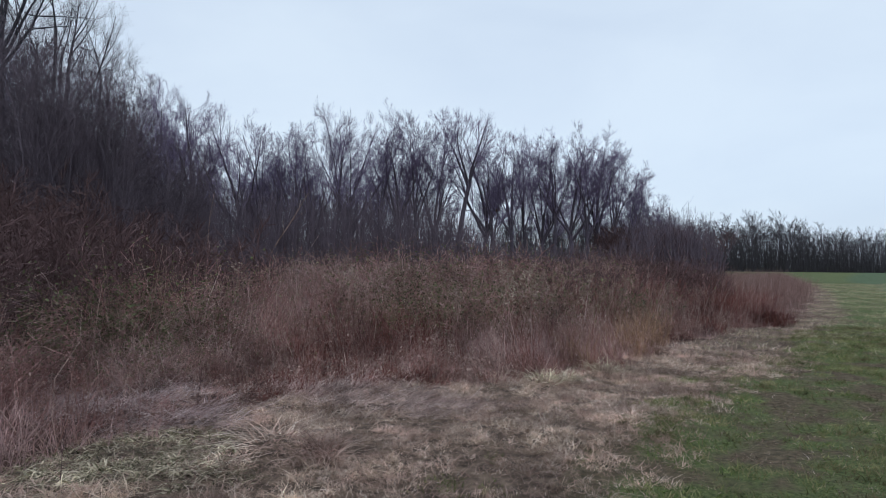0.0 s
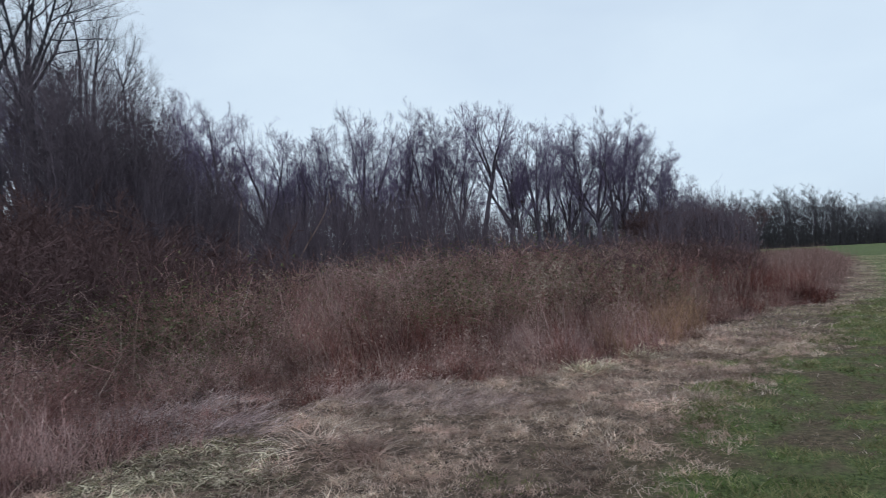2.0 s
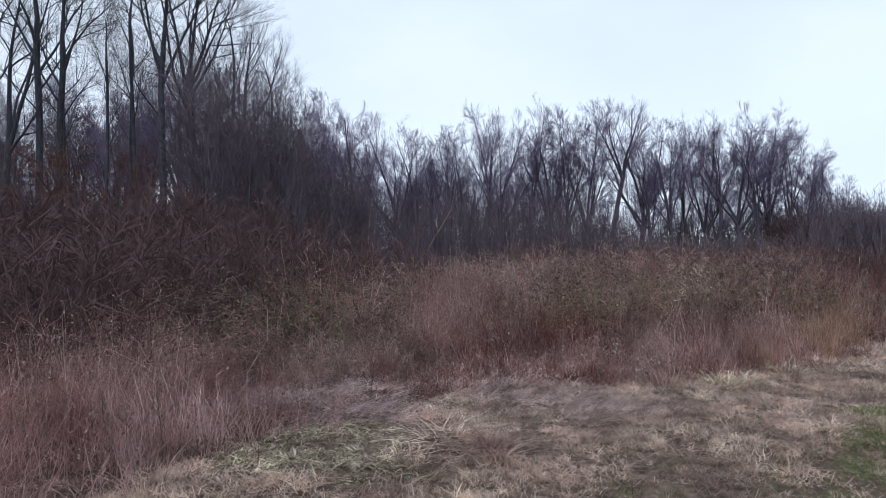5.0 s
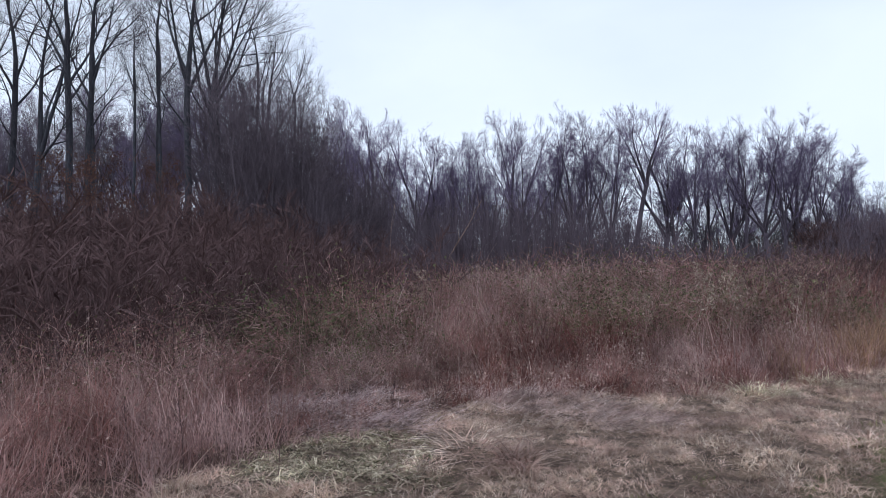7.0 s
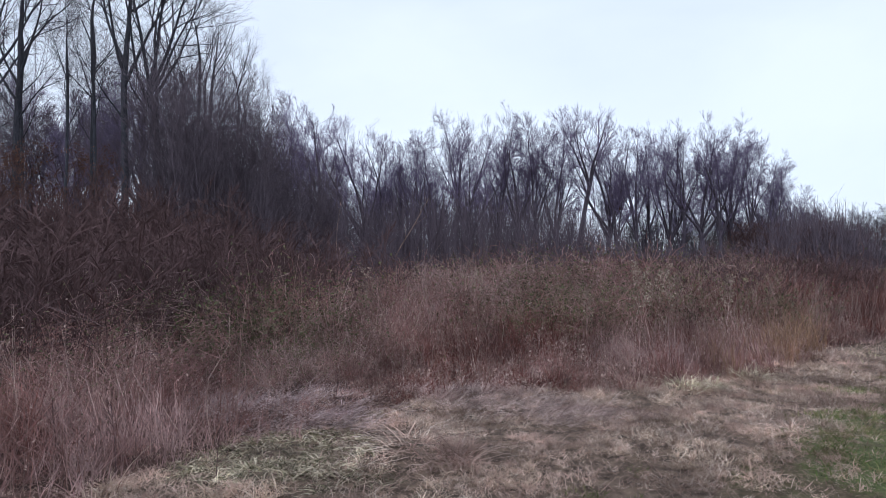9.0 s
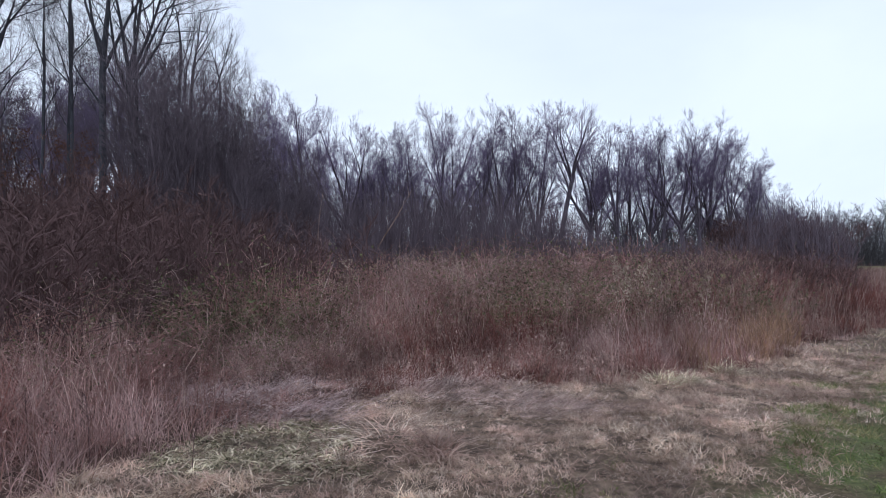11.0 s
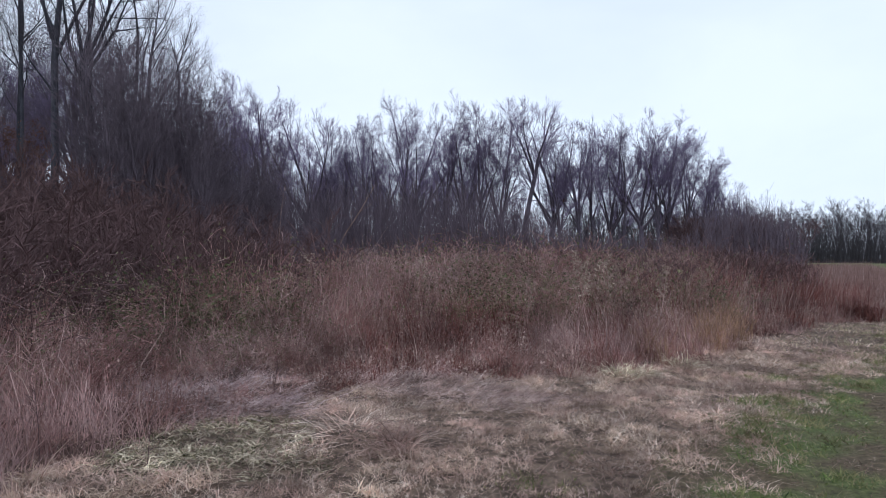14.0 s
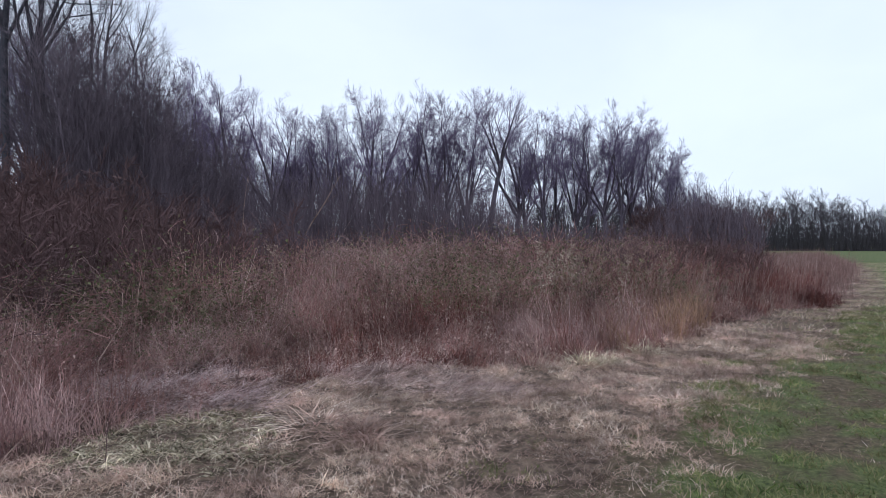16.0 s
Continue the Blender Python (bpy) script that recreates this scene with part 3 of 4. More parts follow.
# the wood's edge: place across, distance and height of the crowns
EDGE = [(-36.5, 88, 26.0), (-33.0, 88, 25.0), (-30.0, 88, 24.6), (-27.4, 86, 22.5), (-22.9, 88, 22.0), (-20.2, 90, 21.5), (-17.6, 91, 19.4), (-15.3, 88, 20.5), (-12.6, 90, 20.2), (-9.8, 88, 22.8),
        (-7.2, 87, 21.0), (-4.0, 88, 23.0), (-1.8, 89, 22.6), (1.7, 88, 21.6), (3.6, 88.5, 22.1), (6.2, 88, 22.0), (10.4, 90, 22.0), (11.6, 87, 18.2), (14.3, 88, 19.8), (16.5, 90, 19.2),
        (18.4, 89, 19.8), (19.9, 87, 18.8), (22.5, 88, 20.2), (24.3, 87, 19.8), (26.3, 88, 20.5), (28.6, 89, 18.9), (30.9, 90, 16.0), (33.1, 91, 15.0), (35.2, 92, 13.2), (37.4, 92, 10.8), (39.3, 92, 8.0)]
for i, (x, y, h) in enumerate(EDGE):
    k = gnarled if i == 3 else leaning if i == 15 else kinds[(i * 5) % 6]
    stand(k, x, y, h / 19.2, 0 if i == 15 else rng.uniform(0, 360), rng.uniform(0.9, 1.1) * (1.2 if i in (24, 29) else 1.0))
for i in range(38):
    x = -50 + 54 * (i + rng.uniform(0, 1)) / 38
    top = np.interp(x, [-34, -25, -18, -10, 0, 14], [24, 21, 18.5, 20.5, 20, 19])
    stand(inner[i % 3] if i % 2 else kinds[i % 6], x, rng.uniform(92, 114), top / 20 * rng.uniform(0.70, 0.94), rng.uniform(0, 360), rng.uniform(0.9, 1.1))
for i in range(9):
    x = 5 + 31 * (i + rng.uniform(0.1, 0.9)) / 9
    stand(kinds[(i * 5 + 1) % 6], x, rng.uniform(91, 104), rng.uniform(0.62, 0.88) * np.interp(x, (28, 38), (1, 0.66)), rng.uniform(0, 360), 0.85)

# undergrowth of the wood
def undergrowth(name, label, mat, seed, root, top, stem, twig, count=9):
    """Unbroken leafless undergrowth: upright rods with short side twigs."""
    r = np.random.default_rng(seed)
    n = len(root)
    t0 = grow(r, root, np.stack([r.normal(0, 0.10, n), r.normal(0, 0.10, n), np.ones(n)], 1), top, 4, 0.06, 0.02)
    r0 = taper(r.uniform(*stem, n), 5, 0.35)
    s1, w1, l1, q1 = fork(r, t0, r0, top, count, 0.05, 1.0, 36, 10, 0.2, 0.7)
    t1 = grow(r, s1, w1, l1, 1, 0.1, 0.03)
    me = mesh_from(name, *merged([strips(r, t0, r0), strips(r, t1, np.maximum(taper(q1, 2, 0.45), twig))]), mat)
    return tagged(new(name, me), label, "brushwood", kind="stuff")


ru = np.random.default_rng(63)
n = 13500
root = np.stack([np.where(ru.uniform(0, 1, n) < 0.80, ru.uniform(-95, 11, n), 38 - 27 * ru.uniform(0, 1, n) ** 1.5), 76 + 20 * ru.uniform(0, 1, n), np.full(n, -0.1)], 1)
top = np.interp(root[:, 0], (-40, -10, 0, 6, 10, 13, 25, 28, 33, 38), (11.5, 11.0, 10.4, 9.0, 7.0, 4.4, 4.2, 7.4, 9.4, 6.5)) * ru.uniform(0.45, 1.05, n)
undergrowth("wood_undergrowth", "purple-grey leafless brushwood along the wood's edge", M_BRUSHTWIG, 64, root, top, (0.015, 0.045), 0.011)
BRUSH = "dense leafless brushwood along the wood's edge"
brush = [shrub(61 + i, 6.5, 4.0, 26, 9, 8, BRUSH, "brushwood of the wood", (M_BRUSHTWIG, M_BRUSHTWIG), 0.014) for i in range(3)]

thicket = shrub(65, 6.5, 4.0, 30, 10, 8, "dense dark thicket at the end of the wood", "thicket at the wood's end", (M_MAROON, M_MAROON), 0.016)
for i in range(18):
    stand(thicket, rng.uniform(27.5, 38), rng.uniform(82, 91), rng.uniform(0.85, 1.35), rng.uniform(0, 360), rng.uniform(0.9, 1.3))

# the near group of tall trees
NEAR = "tall bare grey-barked tree with forking upswept limbs"
NG = "tall trees of the near group"
FINE = (8, 6, 5, 3)
forked = tree(81, 26, 0.27, 0.40, NEAR, NG, wide=0.27, low=0.3, fans=FINE, fine=0.0043, split=True, reach=0.36, rise=0.03, wander=0.085,
              forks=[(1.0, 180, 4, 15.5, 0.72), (0.93, 0, 17, 15, 0.62), (0.92, -10, 56, 9.5, 0.42), (0.7, 170, 40, 6, 0.25), (1.0, 100, 22, 12, 0.45)])
straight = tree(82, 26, 0.25, 0.62, NEAR, NG, wide=0.27, low=0.3, fans=FINE, fine=0.0043, split=True, reach=0.40, rise=0.03, wander=0.085, lean=(0.03, 0.0),
                forks=[(1.0, 30, 4, 10, 0.72), (0.9, 180, 30, 8, 0.42), (0.84, 0, 34, 8, 0.40), (0.78, 80, 40, 7, 0.35), (0.7, 200, 46, 5.5, 0.25), (0.95, 280, 30, 8, 0.4)])
thin = tree(83, 24, 0.13, 0.72, NEAR, NG, wide=0.16, low=0.35, fans=(9, 6, 4, 3), fine=0.005, split=True, reach=0.42, rise=0.02,
            forks=[(1.0, 0, 3, 7, 0.7), (0.9, 160, 34, 4.5, 0.4), (0.8, 20, 38, 4.5, 0.4), (0.7, 200, 42, 4, 0.35), (0.62, 330, 44, 3.6, 0.3)])
vee = tree(84, 26, 0.24, 0.54, NEAR, NG, wide=0.27, low=0.3, fans=FINE, fine=0.0043, split=True, reach=0.38, rise=0.04, wander=0.085, lean=(0.03, 0.0),
           forks=[(1.0, 10, 3, 12, 0.75), (1.0, 175, 30, 10, 0.48), (0.9, 20, 24, 11, 0.5), (0.75, 180, 38, 6, 0.3), (0.95, 250, 26, 9, 0.45)])
fan = tree(85, 24, 0.25, 0.52, NEAR, NG, wide=0.30, low=0.36, fans=(9, 6, 5, 3), fine=0.0043, split=True, reach=0.40, rise=0.03, wander=0.085,
           forks=[(1.0, 180, 10, 11.5, 0.55), (1.0, 5, 14, 12, 0.58), (1.0, -5, 30, 10, 0.52), (0.98, 5, 46, 7.5, 0.46), (0.92, 100, 28, 10, 0.45), (0.9, 260, 30, 10, 0.45), (0.78, 0, 55, 5.0, 0.34), (0.85, 170, 38, 6, 0.3)])
near = [forked, straight, thin, vee, fan]
for i, (k, x, y, h, tw) in enumerate([(0, -34.9, 36, 26, 0), (1, -32.4, 36.5, 27, 0), (1, -30.1, 36, 25, 160), (2, -25.4, 37, 24, 0), (3, -23.2, 36, 26, 0), (4, -21.2, 36, 24, 0), (3, -19.3, 38, 19, 25),
                                      (2, -22.3, 38, 22, 60), (1, -38.5, 38, 26, 77), (2, -28.2, 40, 23, 260), (2, -19.6, 37, 20, 170), (2, -33.8, 41, 24, 33), (3, -41.5, 37, 25, 20), (2, -27.2, 36, 20, 120), (2, -17.0, 37, 16, 200)]):
    stand(near[k], x, y, h / (24 if k in (2, 4) else 26), tw, 0.95)
for i in range(44):
    x = -68 + 38 * (i + rng.uniform(0, 1)) / 44
    stand(inner[i % 3] if i % 3 else kinds[i % 6], x, rng.uniform(47, 72), rng.uniform(0.85, 1.15), rng.uniform(0, 360), rng.uniform(0.9, 1.1))
for i in range(34):
    x = -62 + 44 * (i + rng.uniform(0, 1)) / 34
    stand(brush[i % 3], x, rng.uniform(42, 60), rng.uniform(0.9, 1.7), rng.uniform(0, 360), rng.uniform(0.5, 0.75))
for i in range(26):
    y = rng.uniform(45, 72)
    stand(brush[i % 3], -y * rng.uniform(0.2, 0.5), y, rng.uniform(0.45, 0.8), rng.uniform(0, 360), rng.uniform(0.8, 1.2))
MULTI = "slender dark leafless sapling in a dense clump"
saplings = [tree(101 + i, 11, 0.055, 0.14, MULTI, "sapling clump", 6, 6, (9, 5, 3, 3), 0.0066, (M_DARKTWIG, M_DARKTWIG), name="sapling", rise=0.05, reach=0.3, bare=0.2, wide=0.17, low=0.12) for i in range(4)]
for i in range(44):
    x = -18.4 + 7.8 * (i + rng.uniform(0, 1)) / 44
    stand(saplings[i % 4], x, rng.uniform(29, 36), np.interp(x, (-20, -18, -15.5, -13.5, -11.8, -10.6), (13.0, 14.8, 14.0, 12.4, 9.6, 7.0)) / 11 * rng.uniform(0.72, 1.04), rng.uniform(0, 360), rng.uniform(0.9, 1.2))
BEECH = "slender tree that keeps its withered russet leaves"
beech = tree(121, 12, 0.10, 0.16, BEECH, "russet-leaved trees", 5, 24, (8, 5, 4, 3), 0.007, leaves=5000)
for x, y, h, tw in [(-25.5, 31, 9.8, 0), (-22.0, 31.5, 9.2, 120), (-28.5, 32, 9.8, 230), (-31.5, 31, 8.5, 50), (-19.5, 33, 8.0, 300)]:
    stand(beech, x, y, h / 12, tw)

# brush in front of the near group
LOWB = "low red-brown leafless brush at the meadow's back"
low = [shrub(141 + i, 3.4, 2.6, 34, 9, 8, LOWB, "red-brown brush", (M_MAROON, M_MAROON), 0.007) for i in range(3)]
for i in range(46):
    x = rng.uniform(-32, -8)
    stand(low[i % 3], x, rng.uniform(22, 30), rng.uniform(0.8, 1.2) * np.interp(x, (-16, -9), (1.45, 0.85)), rng.uniform(0, 360), rng.uniform(0.9, 1.3))
for i in range(40):
    y = rng.uniform(36, 70)
    x = rng.uniform(-20, 0.36 * y)
    stand(low[i % 3], x, y, rng.uniform(0.5, 0.85), rng.uniform(0, 360), rng.uniform(1.0, 1.6))
for i in range(12):
    stand(low[i % 3], rng.uniform(1, 9), rng.uniform(21, 27), rng.uniform(0.5, 0.7), rng.uniform(0, 360), rng.uniform(1.0, 1.3))

# far treeline beyond the fields
FARL = "distant bare trees beyond the field"
far = [tree(161 + i, 17, 0.2, 0.3, FARL, "far treeline", 4, 17, (7, 4, 4, 3), 0.022, (M_FARTRUNK, M_HAZEGREYTWIG)) for i in range(3)]
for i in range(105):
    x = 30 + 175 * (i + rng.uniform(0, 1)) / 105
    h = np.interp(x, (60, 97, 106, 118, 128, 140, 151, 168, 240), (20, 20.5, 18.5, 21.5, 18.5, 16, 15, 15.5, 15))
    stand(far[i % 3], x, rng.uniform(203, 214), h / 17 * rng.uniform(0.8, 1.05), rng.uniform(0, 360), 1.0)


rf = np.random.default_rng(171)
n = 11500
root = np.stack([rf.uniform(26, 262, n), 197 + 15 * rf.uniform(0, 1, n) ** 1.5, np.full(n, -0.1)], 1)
undergrowth("far_brushwood", "unbroken leafless undergrowth of the distant wood", M_HAZEGREYTWIG, 172, root, np.interp(root[:, 0], (120, 150), (15.0, 11.5)) * rf.uniform(0.3, 1.0, n) ** 1.1, (0.035, 0.07), 0.028, 7)

# ---- the bramble bank ----
def bank_depth(x):
    """How far back the bank of brambles and dead stems reaches before the dark brush takes over."""
    return np.interp(x, (-9, -5.5, -3.5, 2), (3.6, 5.0, 8.5, 12.0))


for i in range(60):
    x = rng.uniform(-24, -4.5)
    stand(low[i % 3], x, np.interp(x, TALL[:, 0], TALL[:, 1]) + bank_depth(x) + rng.uniform(0.5, 8), rng.uniform(0.55, 0.85), rng.uniform(0, 360), rng.uniform(1.0, 1.4))

BR = "tangled leafless bramble mound with olive and brown leaves"
mounds = [bramble(181 + i, 1.5, 1.7, 110, (600, 900, 2600, 3200)[i], BR, "bramble mounds") for i in range(4)]
LEAFY = [(0.5, 14.0, 2.2), (-4.2, 11.2, 1.2), (-5.4, 9.6, 1.0), (2.2, 14.5, 1.5), (5.0, 16.5, 2.0)]
for i in range(150):
    x = -16 + 27 * ((i * 0.618) % 1.0)
    nearest = np.interp(x, (-5.5, -4, 1, 3), (2.8, 4.4, 4.2, 2.6))
    d = nearest + (max(bank_depth(x), nearest + 0.5) - nearest) * rng.uniform(0, 1)
    y = np.interp(x, TALL[:, 0], TALL[:, 1]) + d + (0.8 if x > 3 else 0)
    green = any(math.hypot(x - a, y - b) < c for a, b, c in LEAFY)
    stand(mounds[2 + i % 2] if green else mounds[i % 2], x, y, rng.uniform(0.55, 1.3) * np.interp(d - nearest, (0, 4.5), (0.40, 1.08)), rng.uniform(0, 360), rng.uniform(0.9, 1.4))
for i in range(40):
    x = rng.uniform(-5, 9)
    stand(mounds[i % 2], x, np.interp(x, TALL[:, 0], TALL[:, 1]) + rng.uniform(8, 15), rng.uniform(0.95, 1.35), rng.uniform(0, 360), rng.uniform(1.0, 1.5))
for i, (a, b, c) in enumerate(LEAFY):
    for k in range(1 if a < -2 else 2):
        stand(mounds[2 + k % 2], a + rng.normal(0, c * 0.4), b + rng.normal(0, c * 0.4), rng.uniform(0.85, 1.15), rng.uniform(0, 360), rng.uniform(0.9, 1.3))
for i in range(28):
    x = rng.uniform(3, 12)
    stand(low[i % 3], x, np.interp(x, TALL[:, 0], TALL[:, 1]) + rng.uniform(4.5, 9), rng.uniform(0.42, 0.58), rng.uniform(0, 360), rng.uniform(1.0, 1.5))
clear_away([*kinds, *inner, gnarled, leaning, *brush, thicket, *near, *saplings, beech, *low, *far, *mounds])


# ---- grasses ----
def scatter(rng, n, x0, x1, y0, y1, keep):
    p = np.stack([rng.uniform(x0, x1, n), rng.uniform(y0, y1, n)], 1)
    p = p[keep(p[:, 0], p[:, 1])]
    near = np.clip(1.5 - np.hypot(p[:, 0], p[:, 1]) / 60, 0, 1)
    return np.column_stack([p, waves(p[:, 0], p[:, 1]) * near - 0.01])


def grass(name, label, mat, seed, roots, per, spread, length, width, lean, droop, segs=3, comb=None, size=None, loose=0.8, crook=0.07):
    """Tufts of blades at the roots. length, width, lean, droop: ranges. comb: a way (radians) that the blades lie towards. size: the height of each tuft."""
    rng = np.random.default_rng(seed)
    p = np.repeat(roots, per, 0)
    n = len(p)
    p[:, :2] += rng.normal(size=(n, 2)) * spread
    tuft = np.repeat(rng.uniform(0.55, 1.25, len(roots)) * (1 if size is None else size(roots[:, 0], roots[:, 1])), per)
    own = np.repeat(rng.uniform(0, 1, len(roots)), per)
    turn = rng.uniform(0, 2 * np.pi, n) if comb is None else np.repeat(rng.normal(comb, loose, len(roots)), per) + rng.normal(0, 0.45, n)
    me = mesh_from(name, *ribbons(rng, p, rng.uniform(*length, n) * tuft, rng.uniform(*width, n), rng.uniform(*lean, n), turn, rng.uniform(*droop, n), segs, crook), mat, np.repeat(own, 2 * (segs + 1)))
    return tagged(new(name, me), label, "grass", kind="stuff")


rg = np.random.default_rng(7)
sees = lambda x, y: np.abs(x) < 1.15 * y + 1.0


def curled(x, y):
    """The patch of curled leaf blades before the lodged grass."""
    return ((x + 1.9) / 0.95) ** 2 + ((y - 6.0) / 0.9) ** 2 + 0.9 * (drifts(x, y, 3.2, 26) - 0.5) < 1


def mauve(x, y):
    """The beaten-down sweep of grass that runs forward from the left side of the bank."""
    u, v = 0.76 * (x + 2.75) - 0.65 * (y - 8.3), 0.65 * (x + 2.75) + 0.76 * (y - 8.3)
    return (u / 1.9) ** 2 + (v / 0.85) ** 2 + 0.5 * (drifts(x, y, 2.2, 51) - 0.5)


def pink(x, y):
    """The pale sheaf of lodged straw at the foot of the bank."""
    u, v = 0.86 * (x + 0.25) - 0.5 * (y - 8.55), 0.5 * (x + 0.25) + 0.86 * (y - 8.55)
    return (u / 1.55) ** 2 + (v / 0.55) ** 2 + 0.6 * (drifts(x, y, 2.6, 52) - 0.5)


def matted(x, y):
    """Where the grass lies beaten down."""
    return (mauve(x, y) < 0.9) | (pink(x, y) < 0.9)


def rising(x, y):
    """How tall the meadow grows: low at its rim, then higher, sharper towards the far end of the strip."""
    d = inside_tall(x, y)
    soft, sharp = np.interp(d, (0, 0.6, 1.5, 3.5, 6.5), (0.30, 0.48, 0.66, 0.92, 1.2)), np.interp(d, (0, 0.4, 1.5, 4), (0.5, 0.75, 0.95, 1.1))
    left = np.interp(d, (0, 0.8, 1.8, 3.5), (0.45, 0.55, 0.72, 0.95))
    side = soft + (sharp - soft) * np.clip((x - 1.8) / 1.5, 0, 1) + (left - soft) * np.clip((-2.4 - x) / 0.6, 0, 1)
    side = side * np.interp(mauve(x, y), (0.6, 3.0), (0.4, 1.0)) * np.interp(pink(x, y), (0.8, 6.0), (0.5, 1.0))
    return side * (0.42 + 0.95 * drifts(x, y, 1.6, 21))


def hollow(x, y):
    """Gaps between the clumps of the bank, where only the dark ground shows."""
    return (drifts(x, y, 1.5, 71) < 0.2) & (inside_tall(x, y) > 1.6) & (x > -1.5)


def standing(x, y):
    return ~hollow(x, y) & (inside_tall(x, y) > 0.05) & (~matted(x, y) | (rg.uniform(0, 1, len(x)) < 0.42)) & sees(x, y)


grass("meadow_grass", "russet dry meadow grass standing upright", M_RED, 1,
      scatter(rg, 20000, -16, 12, 3, 20, lambda x, y: standing(x, y) & (inside_tall(x, y) < 5.5) & (drifts(x, y, 1.7, 22) > np.where(x < -2, 0.1, 0.28))), 15, 0.08, (0.25, 1.1), (0.004, 0.008), (0.0, 1.05), (0.0, 0.35), 3, comb=0.0, loose=2.2, size=rising, crook=0.12)
grass("bluestem_tufts", "fox-red bunch grass leaning in loose tufts", M_FOX, 21,
      scatter(rg, 2600, -14, 11, 4, 19, lambda x, y: standing(x, y) & (inside_tall(x, y) < 6) & (drifts(x, y, 1.1, 53) > 0.45)), 26, 0.06, (0.35, 1.05), (0.004, 0.008), (0.02, 0.75), (0.05, 0.45), 3, comb=0.3, loose=1.6, size=rising, crook=0.11)
grass("back_meadow_grass", "russet dry grass and stems before the brambles", M_RED, 12,
      scatter(rg, 9000, -20, 12, 7, 28, lambda x, y: (inside_tall(x, y) > 4.5) & (inside_tall(x, y) < bank_depth(x)) & sees(x, y) & (drifts(x, y, 1.4, 31) > 0.42) & ~hollow(x, y)), 9, 0.10, (0.4, 1.35), (0.007, 0.014), (0.02, 1.0), (0.0, 0.4), 3, comb=0.0, loose=2.2, size=rising)
grass("ochre_grass", "ochre dry grass standing at the bank's foot", M_OCHRE, 22,
      scatter(rg, 260, 2.7, 5.0, 10, 14, lambda x, y: (inside_tall(x, y) > 0.05) & (inside_tall(x, y) < 1.0) & (drifts(x, y, 1.5, 54) > 0.35)), 18, 0.06, (0.4, 0.95), (0.006, 0.012), (0.02, 0.4), (0.0, 0.3), 3)
grass("far_meadow_grass", "russet dry meadow grass spreading far back", M_FARRED, 2,
      scatter(rg, 22000, 4, 62, 14, 94, lambda x, y: (inside_tall(x, y) > 0.2) & sees(x, y) & (y > 1.2 * x + 2)), 8, 0.2, (0.55, 1.15), (0.010, 0.020), (0.02, 0.4), (0.0, 0.2), 2, size=lambda x, y: 0.75 + 0.4 * drifts(x, y, 0.5, 34))
grass("pale_stems", "thin pale dry stems rising from the meadow", M_WISP, 3,
      scatter(rg, 9000, -15, 12, 3.5, 22, lambda x, y: standing(x, y) & (inside_tall(x, y) < 9) & (drifts(x, y, 1.2, 23) > 0.3)), 3, 0.14, (0.5, 1.35), (0.005, 0.010), (0.02, 0.9), (0.0, 0.3), 3, size=rising)


def seeded_stems(name, label, mat, seed, count, box, keep, tall, leaves, spread, size):
    """Single dry stems, each with withered scraps of leaf along it and a small seed head."""
    r = np.random.default_rng(seed)
    root = scatter(r, count, *box, keep)
    n = len(root)
    length = rising(root[:, 0], root[:, 1]) * r.uniform(*tall, n)
    lean, turn = np.abs(r.normal(0, 0.28, n)), r.uniform(0, 6.3, n)
    stems = ribbons(r, root, length, r.uniform(0.004, 0.008, n), lean, turn, np.zeros(n), 2, 0.03)
    way = np.stack([np.sin(lean) * np.cos(turn), np.sin(lean) * np.sin(turn), np.cos(lean)], 1)
    share = 1 - 0.75 * r.uniform(0, 1, (n, leaves, 1)) ** 1.4
    at = (root[:, None] + (length[:, None] * way)[:, None] * share).reshape(-1, 3)
    scraps = flecks(r, at + r.normal(size=at.shape) * spread, r.uniform(*size, len(at)))
    own = r.uniform(0, 1, n)
    me = mesh_from(name, *merged([stems, scraps]), mat, np.concatenate([np.repeat(own, 6), np.repeat(own, 4 * leaves)]))
    return tagged(new(name, me), label, "dead plant", kind="stuff")


seeded_stems("seeded_stems", "dry meadow stems with withered seed heads", M_HEAD, 19, 26000, (-9, 12, 5, 22),
             lambda x, y: (inside_tall(x, y) > 0.4) & (inside_tall(x, y) < 8.5) & sees(x, y) & (drifts(x, y, 1.6, 43) > 0.4) & ~matted(x, y) & ~hollow(x, y), (0.55, 1.25), 7, 0.025, (0.007, 0.018))
seeded_stems("withered_forbs", "dead forbs hung with curled brown leaves", M_FORB, 66, 9000, (-7, 11, 7, 20),
             lambda x, y: (inside_tall(x, y) > 0.2) & (inside_tall(x, y) < 6.5) & sees(x, y) & (drifts(x, y, 1.3, 67) > 0.5) & ~matted(x, y) & ~hollow(x, y), (0.6, 1.2), 16, 0.035, (0.010, 0.026))
grass("maroon_stems", "upright maroon stems at the bank's foot", M_RUSSET, 15,
      scatter(rg, 9000, -1.5, 12, 8, 24, lambda x, y: (inside_tall(x, y) > 0.5) & (inside_tall(x, y) < 7) & sees(x, y) & (drifts(x, y, 1.1, 39) > np.interp(x, (-1, 1, 2), (0.6, 0.5, 0.3)))), 9, 0.10, (0.5, 1.2), (0.006, 0.012), (0.02, 0.5), (0.0, 0.2), 2, size=rising)
